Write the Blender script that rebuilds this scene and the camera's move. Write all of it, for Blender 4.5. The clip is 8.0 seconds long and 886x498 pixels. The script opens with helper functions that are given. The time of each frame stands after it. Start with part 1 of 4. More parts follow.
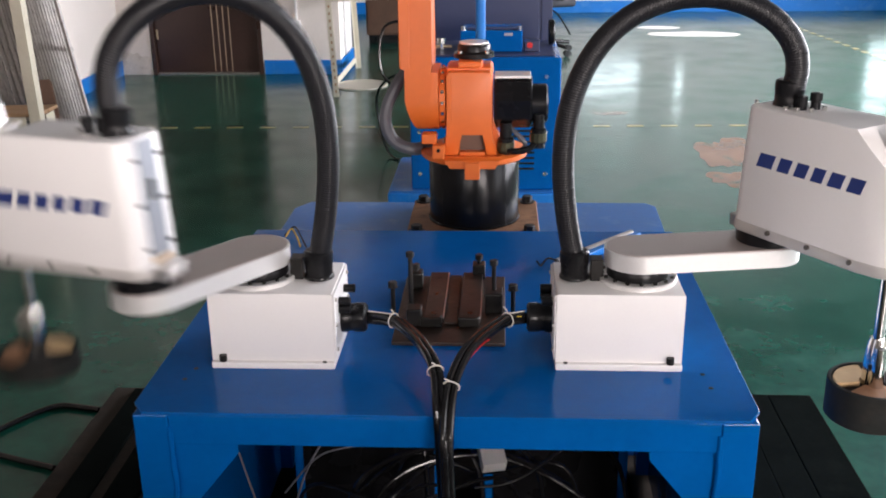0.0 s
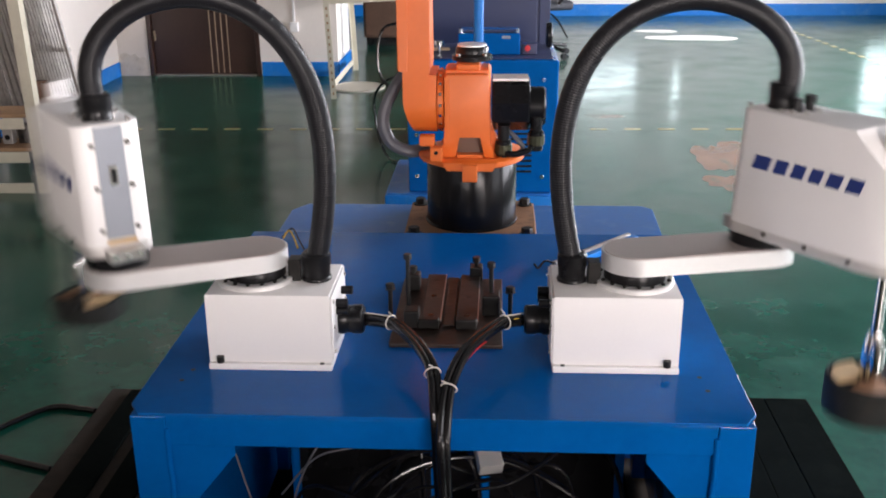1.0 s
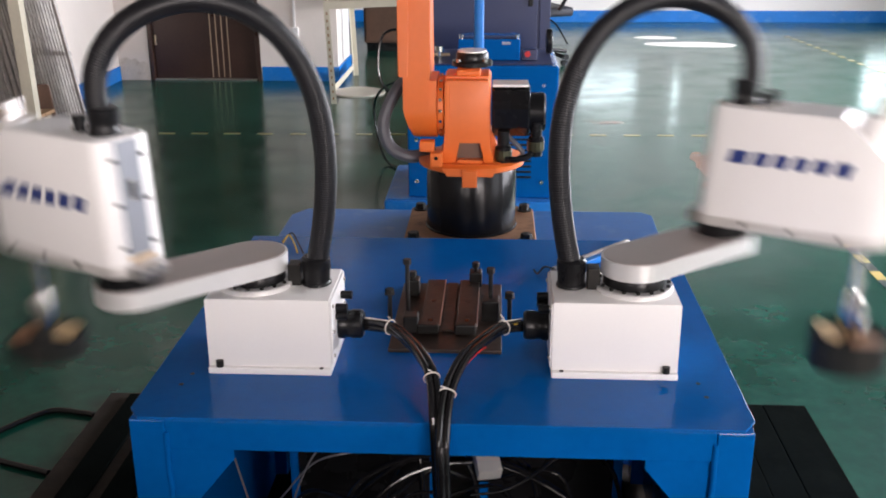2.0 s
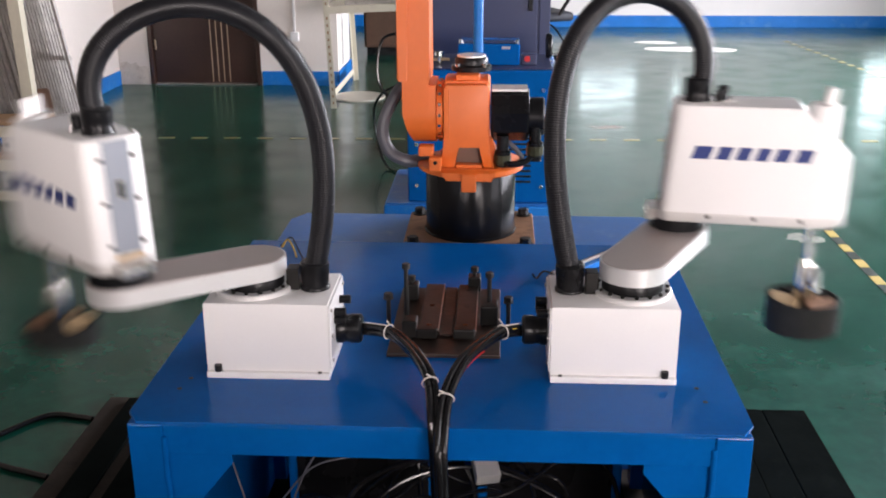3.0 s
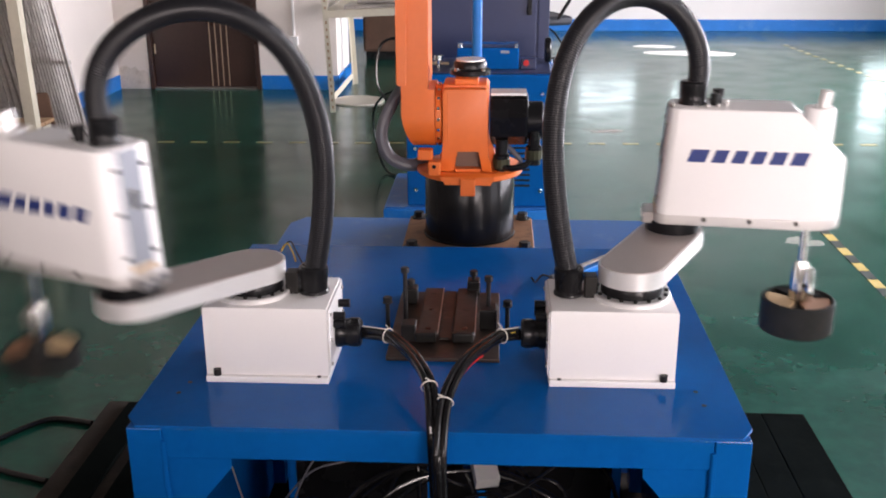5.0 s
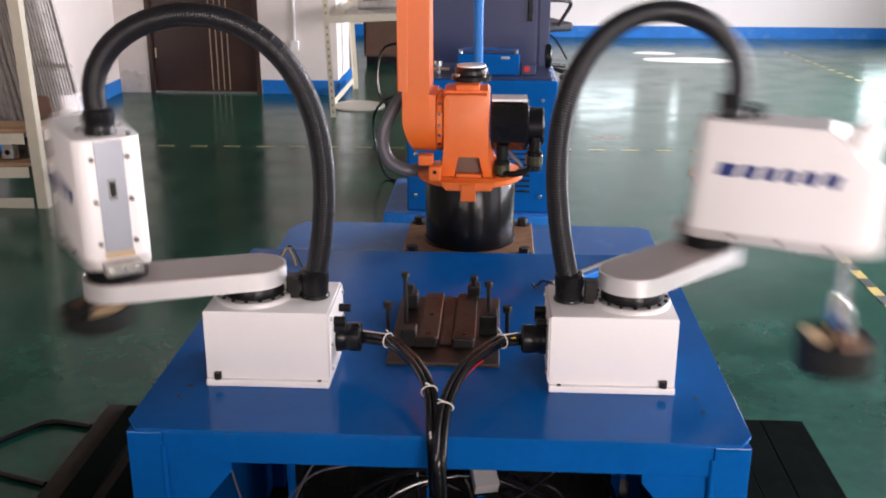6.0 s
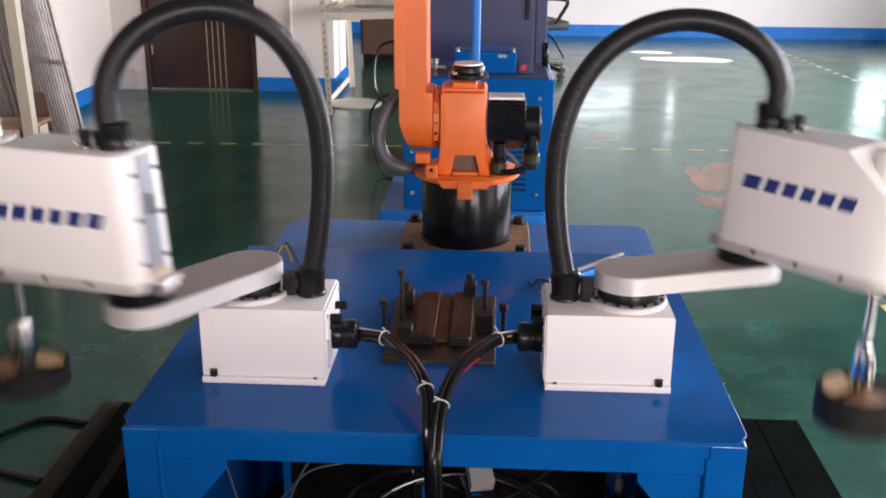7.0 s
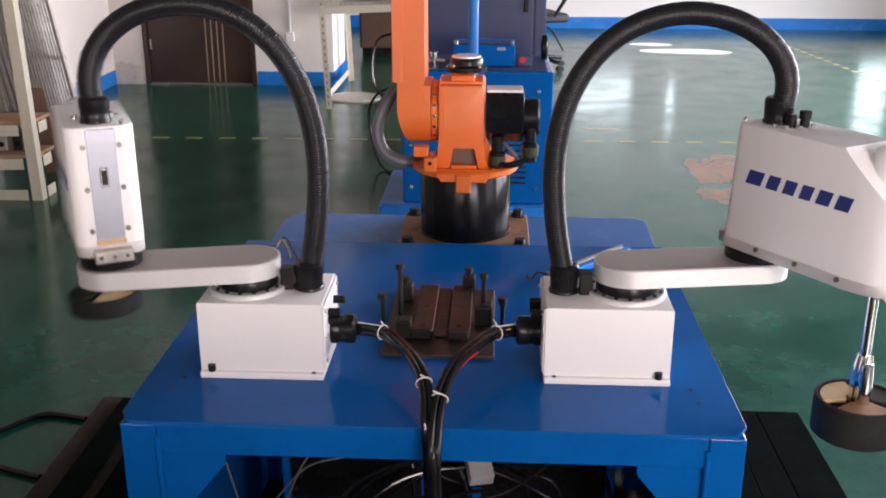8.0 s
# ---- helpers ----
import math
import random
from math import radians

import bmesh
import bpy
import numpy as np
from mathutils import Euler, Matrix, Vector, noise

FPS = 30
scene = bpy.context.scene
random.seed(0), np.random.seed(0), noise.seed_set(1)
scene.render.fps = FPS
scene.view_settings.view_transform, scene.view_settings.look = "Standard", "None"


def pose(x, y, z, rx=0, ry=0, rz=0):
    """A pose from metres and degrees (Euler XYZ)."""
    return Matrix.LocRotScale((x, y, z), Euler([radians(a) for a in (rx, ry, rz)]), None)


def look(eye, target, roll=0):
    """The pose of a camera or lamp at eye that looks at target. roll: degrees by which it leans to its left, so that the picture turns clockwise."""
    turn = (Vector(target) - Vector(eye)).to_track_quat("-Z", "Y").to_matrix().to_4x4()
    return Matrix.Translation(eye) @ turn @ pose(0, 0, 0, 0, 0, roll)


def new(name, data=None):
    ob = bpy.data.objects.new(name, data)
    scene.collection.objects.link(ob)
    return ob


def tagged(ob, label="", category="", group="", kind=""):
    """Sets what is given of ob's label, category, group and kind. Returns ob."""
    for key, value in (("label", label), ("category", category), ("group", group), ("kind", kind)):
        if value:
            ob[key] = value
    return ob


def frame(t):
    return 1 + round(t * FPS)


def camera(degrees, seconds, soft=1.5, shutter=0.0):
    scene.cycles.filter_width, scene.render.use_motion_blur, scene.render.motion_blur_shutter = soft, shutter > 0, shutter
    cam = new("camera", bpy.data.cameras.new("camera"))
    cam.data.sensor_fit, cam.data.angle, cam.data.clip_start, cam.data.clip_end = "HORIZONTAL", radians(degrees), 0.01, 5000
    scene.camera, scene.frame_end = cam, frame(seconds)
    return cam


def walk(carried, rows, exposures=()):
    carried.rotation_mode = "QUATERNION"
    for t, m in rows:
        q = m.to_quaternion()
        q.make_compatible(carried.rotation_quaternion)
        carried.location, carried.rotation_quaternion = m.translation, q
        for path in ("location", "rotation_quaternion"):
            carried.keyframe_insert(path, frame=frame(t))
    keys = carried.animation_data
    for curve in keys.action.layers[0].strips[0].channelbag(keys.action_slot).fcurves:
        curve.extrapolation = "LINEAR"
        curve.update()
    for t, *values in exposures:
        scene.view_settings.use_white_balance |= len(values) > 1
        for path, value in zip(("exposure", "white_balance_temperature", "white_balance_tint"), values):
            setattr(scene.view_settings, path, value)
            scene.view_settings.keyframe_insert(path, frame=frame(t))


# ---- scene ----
cam = camera(47.2, 8.0, soft=1.9, shutter=1.0)
PATH = [
    (0, (0.091, -1.404, 1.435), (-0.021, 0.475, 0.758), -0.8),
    (0.5, (0.089, -1.405, 1.435), (-0.023, 0.474, 0.758), -0.5),
    (1, (0.089, -1.406, 1.435), (-0.016, 0.474, 0.763), -0.5),
    (1.5, (0.088, -1.409, 1.436), (-0.014, 0.473, 0.768), -0.3),
    (3, (0.091, -1.409, 1.436), (-0.013, 0.478, 0.782), -0.2),
    (3.5, (0.093, -1.407, 1.436), (-0.006, 0.48, 0.781), -0.2),
    (4, (0.093, -1.406, 1.436), (-0.011, 0.481, 0.781), -0.3),
    (4.5, (0.093, -1.408, 1.436), (-0.011, 0.48, 0.784), -0.3),
    (6, (0.089, -1.415, 1.438), (-0.012, 0.478, 0.801), 0.1),
    (6.5, (0.089, -1.417, 1.437), (-0.011, 0.477, 0.802), 0.3),
    (7, (0.088, -1.415, 1.437), (-0.005, 0.477, 0.797), 0.4),
    (7.5, (0.091, -1.413, 1.436), (-0.005, 0.478, 0.79), 0.2),
    (8, (0.092, -1.409, 1.435), (-0.002, 0.479, 0.783), 0.1),
]
walk(cam, [(t, look(eye, target, roll)) for t, eye, target, roll in PATH],
     exposures=[(0, 0.09, 6500, 10), (1.5, 0.09, 6500, 10), (3.0, 0.11, 6500, 12), (3.5, 0.07, 6550, 13), (4.5, 0.09, 6600, 15), (6.5, 0.09, 6650, 15), (8, 0.05, 6600, 15)])

# ---------------------------------------------------------------- light
TABLE_Z = 0.65
world = bpy.data.worlds.new("world")
scene.world = world
world.use_nodes = True
_wn = world.node_tree
_sky = _wn.nodes.new("ShaderNodeTexSky")
_sky.sky_type = 'NISHITA'
_sky.sun_disc = False
_sky.sun_elevation = radians(25)
_sky.sun_rotation = radians(90)
_wn.links.new(_sky.outputs[0], _wn.nodes["Background"].inputs[0])
_wn.nodes["Background"].inputs[1].default_value = 0.12


def area_lamp(name, eye, target, sx, sy, power, color=(1, 1, 1)):
    """Daylight standing in the opening of an unseen window."""
    lamp = bpy.data.lights.new(name, 'AREA')
    lamp.shape = 'RECTANGLE'
    lamp.size, lamp.size_y, lamp.energy, lamp.color = sx, sy, power, color
    ob = new(name, lamp)
    ob.matrix_world = look(eye, target)
    return ob


DAY = (0.93, 0.925, 1.0)
FRONT = (1.0, 0.89, 0.87)
COOL = (0.84, 0.97, 1.0)
# unseen openings, placed and sized to fit bright reflections in the floor
area_lamp("window_daylight", (1.40, 10.80, 0.80), (1.40, 0, 0.72), 0.66, 0.26, 3.0, COOL)
area_lamp("window_daylight", (2.205, 10.80, 0.92), (2.205, 0, 0.84), 0.06, 0.38, 0.5, COOL)
area_lamp("window_daylight", (4.56, 10.80, 0.87), (4.56, 0, 0.8), 0.34, 0.8, 4, COOL)
# unseen windows; the one at 7.2 is added to brighten far and door walls
for wy, power in ((-1.2, 40), (1.8, 165), (4.5, 375), (7.2, 245)):
    area_lamp("window_daylight", (4.90, wy, 1.6), (0, wy, 1.2), 2.15, 1.45, power, DAY)
# windows behind the camera, out of view, powered up as frontal fill
for wx, power in ((-1.4, 66), (2.4, 262)):
    area_lamp("window_daylight", (wx, -4.60, 1.55), (wx, 4, 1.2), 2.15, 1.25, power, FRONT)
_sun = bpy.data.lights.new("sun", 'SUN')
_sun.energy, _sun.angle, _sun.color = 4.0, radians(0.5), (1.0, 0.95, 0.88)
sun = new("sun", _sun)
sun.matrix_world = look((0, 0, 0), (-math.cos(radians(25)), 0, -math.sin(radians(25))))


# ---------------------------------------------------------------- materials
def material(name, color, rough=0.5, metal=0.0, vary=0.12, scale=6.0, fine=60.0, bump=0.05, coat=0.0, second=None, amount=0.0, per_object=0.0, rough_vary=0.1, spec=0.5):
    """Base colour with broad mottling and fine grain, and a patchy second colour (dirt, wear)."""
    m = bpy.data.materials.new(name)
    m.use_nodes = True
    nt = m.node_tree
    b = nt.nodes["Principled BSDF"]
    tc = nt.nodes.new("ShaderNodeTexCoord")
    n1 = nt.nodes.new("ShaderNodeTexNoise")
    n1.inputs["Scale"].default_value, n1.inputs["Detail"].default_value = scale, 6
    n2 = nt.nodes.new("ShaderNodeTexNoise")
    n2.inputs["Scale"].default_value, n2.inputs["Detail"].default_value = fine, 4
    for n in (n1, n2):
        nt.links.new(tc.outputs["Object"], n.inputs["Vector"])
    add = nt.nodes.new("ShaderNodeMath")
    add.operation = 'ADD'
    half = nt.nodes.new("ShaderNodeMath")
    half.operation = 'MULTIPLY'
    half.inputs[1].default_value = 0.5
    nt.links.new(n2.outputs["Fac"], half.inputs[0])
    nt.links.new(n1.outputs["Fac"], add.inputs[0])
    nt.links.new(half.outputs[0], add.inputs[1])
    mr = nt.nodes.new("ShaderNodeMapRange")
    mr.inputs["From Min"].default_value, mr.inputs["From Max"].default_value = 0.45, 1.05
    mr.inputs["To Min"].default_value, mr.inputs["To Max"].default_value = 1 - vary, 1 + vary
    nt.links.new(add.outputs[0], mr.inputs["Value"])
    val = mr.outputs[0]
    if per_object:
        oi = nt.nodes.new("ShaderNodeObjectInfo")
        om = nt.nodes.new("ShaderNodeMapRange")
        om.inputs["To Min"].default_value, om.inputs["To Max"].default_value = 1 - per_object, 1 + per_object
        nt.links.new(oi.outputs["Random"], om.inputs["Value"])
        mm = nt.nodes.new("ShaderNodeMath")
        mm.operation = 'MULTIPLY'
        nt.links.new(val, mm.inputs[0])
        nt.links.new(om.outputs[0], mm.inputs[1])
        val = mm.outputs[0]
    sc = nt.nodes.new("ShaderNodeVectorMath")
    sc.operation = 'SCALE'
    sc.inputs[0].default_value = color
    nt.links.new(val, sc.inputs["Scale"])
    col = sc.outputs[0]
    if second:
        n3 = nt.nodes.new("ShaderNodeTexNoise")
        n3.inputs["Scale"].default_value, n3.inputs["Detail"].default_value, n3.inputs["Roughness"].default_value = scale * 1.7, 5, 0.6
        nt.links.new(tc.outputs["Object"], n3.inputs["Vector"])
        r3 = nt.nodes.new("ShaderNodeMapRange")
        r3.inputs["From Min"].default_value, r3.inputs["From Max"].default_value = 0.54, 0.72
        r3.inputs["To Max"].default_value = amount
        nt.links.new(n3.outputs["Fac"], r3.inputs["Value"])
        mix = nt.nodes.new("ShaderNodeMix")
        mix.data_type = 'RGBA'
        nt.links.new(r3.outputs[0], mix.inputs["Factor"])
        nt.links.new(col, mix.inputs["A"])
        mix.inputs["B"].default_value = (*second, 1)
        col = mix.outputs["Result"]
    nt.links.new(col, b.inputs["Base Color"])
    rr = nt.nodes.new("ShaderNodeMapRange")
    rr.inputs["From Min"].default_value, rr.inputs["From Max"].default_value = 0.3, 0.7
    rr.inputs["To Min"].default_value, rr.inputs["To Max"].default_value = max(0.02, rough - rough_vary * rough), min(1, rough + rough_vary * rough)
    nt.links.new(n1.outputs["Fac"], rr.inputs["Value"])
    nt.links.new(rr.outputs[0], b.inputs["Roughness"])
    b.inputs["Metallic"].default_value = metal
    b.inputs["Coat Weight"].default_value = coat
    b.inputs["Coat Roughness"].default_value = 0.12
    b.inputs["Specular IOR Level"].default_value = spec
    if bump:
        bp = nt.nodes.new("ShaderNodeBump")
        bp.inputs["Strength"].default_value, bp.inputs["Distance"].default_value = bump, 0.01
        nt.links.new(add.outputs[0], bp.inputs["Height"])
        nt.links.new(bp.outputs[0], b.inputs["Normal"])
    return m


M = {}
M["floor"] = material("floor_epoxy", (0.006, 0.066, 0.045), 0.19, vary=0.34, scale=3.6, fine=22, bump=0.05, second=(0.018, 0.105, 0.078), amount=0.55, rough_vary=0.35, spec=0.33)
M["wall"] = material("wall_plaster", (0.80, 0.78, 0.76), 0.75, vary=0.04, scale=1.5, fine=90, bump=0.05)
M["wall_cream"] = material("cream_plaster", (0.78, 0.71, 0.655), 0.75, vary=0.05, scale=1.5, fine=90, bump=0.05, second=(0.70, 0.62, 0.55), amount=0.3)
M["wall_raw"] = material("raw_plaster", (0.66, 0.59, 0.52), 0.9, vary=0.18, scale=9, fine=90, bump=0.3, second=(0.36, 0.26, 0.2), amount=0.5)
# dark tone for unseen walls that hold light off the left floor
M["wall_dark"] = material("dark_unseen_wall", (0.23, 0.195, 0.165), 0.85, vary=0.15, scale=2.5, fine=90, bump=0.15, second=(0.30, 0.26, 0.22), amount=0.4)
M["ceiling"] = material("dark_ceiling", (0.11, 0.11, 0.11), 0.85, vary=0.04, scale=1.2)
M["skirting"] = material("skirting_blue", (0.006, 0.17, 0.56), 0.4, vary=0.12, scale=5, second=(0.20, 0.38, 0.6), amount=0.25, spec=0.3)
M["blue"] = material("table_blue_paint", (0.0008, 0.099, 0.365), 0.17, vary=0.10, scale=7, fine=70, bump=0.02, second=(0.001, 0.060, 0.27), amount=0.30, spec=0.12, rough_vary=0.35)
M["blue_dull"] = material("blue_dusty_paint", (0.020, 0.135, 0.43), 0.32, vary=0.14, scale=9, fine=80, bump=0.04, second=(0.15, 0.27, 0.47), amount=0.6, spec=0.25)
M["white"] = material("white_powder_coat", (0.80, 0.785, 0.775), 0.38, vary=0.02, scale=5, fine=220, bump=0.02)
M["alu"] = material("brushed_aluminium", (0.82, 0.81, 0.80), 0.42, metal=0.55, vary=0.05, scale=4, fine=160, bump=0.03)
M["alu_top"] = material("darker_aluminium", (0.52, 0.465, 0.44), 0.5, metal=0.6, vary=0.05, scale=4, fine=160, bump=0.03)
M["grey_panel"] = material("grey_panel", (0.30, 0.32, 0.36), 0.36, metal=0.35, vary=0.04, scale=6)
M["chrome"] = material("chrome", (0.75, 0.74, 0.72), 0.16, metal=1.0, vary=0.03, scale=9, bump=0.0)
M["gloss_black"] = material("black_enamel", (0.007, 0.007, 0.008), 0.20, vary=0.15, scale=9, bump=0.02, spec=0.18, rough_vary=0.3)
M["black"] = material("black_plastic", (0.008, 0.008, 0.009), 0.28, vary=0.15, scale=12, bump=0.04, spec=0.22)
M["hose"] = material("black_corrugated_hose", (0.010, 0.010, 0.012), 0.36, vary=0.15, scale=20, bump=0.02, per_object=0.08, spec=0.30)
M["cable"] = material("black_cable", (0.007, 0.007, 0.008), 0.20, vary=0.12, scale=20, spec=0.45)
M["bolt"] = material("blackened_steel", (0.013, 0.012, 0.011), 0.42, metal=0.4, vary=0.25, scale=40)
M["steel"] = material("bright_steel", (0.5, 0.48, 0.46), 0.35, metal=1.0, vary=0.1, scale=30)
M["iron"] = material("oiled_iron", (0.026, 0.017, 0.013), 0.45, metal=0.2, vary=0.35, scale=16, fine=70, bump=0.14, second=(0.070, 0.040, 0.026), amount=0.75)
M["rust"] = material("rusty_plate", (0.30, 0.15, 0.075), 0.65, metal=0.1, vary=0.22, scale=12, fine=70, bump=0.15, second=(0.10, 0.05, 0.03), amount=0.6)
M["orange"] = material("orange_paint", (0.72, 0.15, 0.022), 0.40, vary=0.06, scale=5, fine=70, bump=0.03, second=(0.55, 0.13, 0.03), amount=0.2)
M["dark_mat"] = material("dark_platform_rubber", (0.0075, 0.0095, 0.0090), 0.8, vary=0.25, scale=9, fine=90, bump=0.08, second=(0.014, 0.017, 0.015), amount=0.4, spec=0.0)
M["dust_mat"] = material("dusty_platform_steel", (0.050, 0.042, 0.036), 0.8, vary=0.25, scale=9, fine=90, bump=0.08, second=(0.028, 0.030, 0.026), amount=0.6, spec=0.05)
M["logo"] = material("logo_blue", (0.012, 0.03, 0.16), 0.45, vary=0.05, bump=0)
M["tape"] = material("cable_tie_white", (0.72, 0.68, 0.62), 0.5, vary=0.05)
M["tan"] = material("tan_board", (0.55, 0.38, 0.20), 0.7, vary=0.12, scale=18)
M["drum"] = material("dark_drum", (0.020, 0.021, 0.020), 0.6, vary=0.25, scale=22, spec=0.08, second=(0.035, 0.030, 0.026), amount=0.5)
M["red"] = material("red_wire", (0.5, 0.012, 0.012), 0.4, vary=0.05)
M["yellow"] = material("yellow_wire", (0.55, 0.38, 0.03), 0.4, vary=0.05)
M["door"] = material("dark_wood_door", (0.044, 0.021, 0.015), 0.30, vary=0.25, scale=3, fine=40, bump=0.04)
M["gold"] = material("pale_metal_strip", (0.55, 0.43, 0.30), 0.35, metal=0.7, vary=0.05)
M["cream"] = material("cream_angle_iron", (0.62, 0.57, 0.45), 0.5, vary=0.07, scale=6, second=(0.35, 0.28, 0.2), amount=0.2)
M["plank"] = material("worn_wood_plank", (0.36, 0.22, 0.12), 0.65, vary=0.22, scale=9, fine=60, bump=0.1)
M["brown_board"] = material("brown_board", (0.13, 0.07, 0.045), 0.55, vary=0.2, scale=8)
M["navy"] = material("navy_cabinet_paint", (0.024, 0.034, 0.092), 0.45, vary=0.08, scale=4)
M["galv"] = material("galvanised_steel", (0.42, 0.39, 0.36), 0.5, metal=0.25, vary=0.25, scale=12, second=(0.10, 0.085, 0.07), amount=0.5)
M["dull_steel"] = material("dull_screw_steel", (0.14, 0.13, 0.12), 0.35, metal=0.8, vary=0.15, scale=40)
M["line_yellow"] = material("floor_line_yellow", (0.30, 0.24, 0.085), 0.3, vary=0.2, scale=9, second=(0.02, 0.06, 0.04), amount=0.9)
M["line_bright"] = material("brighter_line_yellow", (0.56, 0.42, 0.12), 0.35, vary=0.12, scale=12, second=(0.30, 0.24, 0.10), amount=0.4)
M["line_dark"] = material("floor_line_dark", (0.02, 0.03, 0.028), 0.35, vary=0.15, scale=12)
M["bare"] = material("bare_concrete_patch", (0.165, 0.092, 0.058), 0.20, vary=0.25, scale=4.5, second=(0.03, 0.085, 0.062), amount=0.9, spec=0.2)
M["pale_patch"] = material("pale_worn_floor", (0.30, 0.31, 0.27), 0.35, vary=0.25, scale=14, second=(0.05, 0.12, 0.09), amount=0.9)
M["lid"] = material("off_white_lid", (0.60, 0.56, 0.48), 0.5, vary=0.06, scale=6)
M["chair"] = material("dark_chair_fabric", (0.02, 0.022, 0.032), 0.6, vary=0.15, scale=20)
M["frame"] = material("cast_frame_grey", (0.58, 0.56, 0.54), 0.5, metal=0.35, vary=0.05, scale=8)
M["blind"] = material("added_blind", (0.62, 0.62, 0.60), 0.8, vary=0.03)
M["conduit"] = material("grey_conduit", (0.10, 0.10, 0.115), 0.45, vary=0.1, scale=20)
M["olive"] = material("olive_plated_metal", (0.060, 0.062, 0.035), 0.35, metal=0.6, vary=0.2, scale=30)
M["lamp_red"] = material("red_button", (0.6, 0.02, 0.02), 0.3, vary=0.02)


# ---------------------------------------------------------------- mesh helpers
def part(name, bm, mat, parent=None, label="", smooth=0.0):
    """Link a bmesh as one mesh object, under a thing or a part. smooth: degrees under which edges are shaded smooth."""
    me = bpy.data.meshes.new(name)
    bmesh.ops.recalc_face_normals(bm, faces=bm.faces)
    if smooth:
        lim = radians(smooth)
        for fc in bm.faces:
            fc.smooth = True
        for e in bm.edges:
            if len(e.link_faces) == 2 and e.calc_face_angle(0) > lim:
                e.smooth = False
    bm.to_mesh(me)
    bm.free()
    me.materials.append(M[mat] if isinstance(mat, str) else mat)
    ob = new(name, me)
    if parent is not None:
        ob.parent = parent
    if label:
        tagged(ob, label)
    return ob


def thing(name, m, label, category, group="", kind=""):
    ob = new(name)
    ob.empty_display_size = 0.05
    ob.matrix_world = m
    return tagged(ob, label, category, group, kind)


def box(x0, x1, y0, y1, z0, z1, bevel=0.0, bm=None, m=None, seg=2):
    """A box with rounded edges, into bm."""
    b = bmesh.new()
    bmesh.ops.create_cube(b, size=1.0, matrix=Matrix.LocRotScale(((x0 + x1) / 2, (y0 + y1) / 2, (z0 + z1) / 2), None, (abs(x1 - x0), abs(y1 - y0), abs(z1 - z0))))
    if bevel:
        bmesh.ops.bevel(b, geom=b.edges[:], offset=bevel, segments=seg, profile=0.5, affect='EDGES')
    return merge(b, bm, m)


def merge(b, bm=None, m=None):
    if m is not None:
        b.transform(m)
    if bm is None:
        return b
    me = bpy.data.meshes.new("tmp")
    b.to_mesh(me)
    b.free()
    bm.from_mesh(me)
    bpy.data.meshes.remove(me)
    return bm


def prism(pts, z0, z1, bevel=0.0, bm=None, m=None, seg=2):
    """An upright prism over the outline pts."""
    b = bmesh.new()
    lo = [b.verts.new((x, y, z0)) for x, y in pts]
    hi = [b.verts.new((x, y, z1)) for x, y in pts]
    n = len(pts)
    b.faces.new(lo[::-1])
    b.faces.new(hi)
    for i in range(n):
        b.faces.new((lo[i], lo[(i + 1) % n], hi[(i + 1) % n], hi[i]))
    if bevel:
        rim = [e for e in b.edges if abs(e.verts[0].co.z - e.verts[1].co.z) < 1e-6]
        bmesh.ops.bevel(b, geom=rim, offset=bevel, segments=seg, profile=0.5, affect='EDGES')
    return merge(b, bm, m)


def lathe(profile, seg=32, bm=None, m=None):
    """A turned body about z from (radius, height) pairs."""
    b = bmesh.new()
    rings = []
    for r, z in profile:
        if r < 1e-6:
            rings.append([b.verts.new((0, 0, z))])
        else:
            rings.append([b.verts.new((r * math.cos(2 * math.pi * i / seg), r * math.sin(2 * math.pi * i / seg), z)) for i in range(seg)])
    for p, q in zip(rings, rings[1:]):
        for i in range(seg):
            j = (i + 1) % seg
            if len(p) == 1 and len(q) > 1:
                b.faces.new((p[0], q[j], q[i]))
            elif len(q) == 1 and len(p) > 1:
                b.faces.new((p[i], p[j], q[0]))
            elif len(p) > 1:
                b.faces.new((p[i], p[j], q[j], q[i]))
    return merge(b, bm, m)


def rod(r, h, seg=24, bevel=0.0, bm=None, m=None):
    """A closed round bar from z = 0 to h."""
    c = bevel or min(r, h) * 0.06
    return lathe([(0, 0), (r - c, 0), (r, c), (r, h - c), (r - c, h), (0, h)], seg, bm, m)


def along(a, b):
    """The pose that lays +z from a towards b."""
    d = Vector(b) - Vector(a)
    return Matrix.Translation(a) @ d.to_track_quat('Z', 'X').to_matrix().to_4x4()


def bar(a, b, r, bm=None, seg=12, m=None):
    k = along(a, b)
    return rod(r, (Vector(b) - Vector(a)).length, seg, bm=bm, m=(m @ k) if m is not None else k)


def spline(pts, n=12):
    """Catmull-Rom through pts."""
    p = [Vector(q) for q in pts]
    p = [2 * p[0] - p[1]] + p + [2 * p[-1] - p[-2]]
    out = []
    for i in range(1, len(p) - 2):
        a, b, c, d = p[i - 1:i + 3]
        for k in range(n):
            t = k / n
            out.append(0.5 * (2 * b + (c - a) * t + (2 * a - 5 * b + 4 * c - d) * t * t + (3 * b - a - 3 * c + d) * t ** 3))
    out.append(p[-2])
    return out


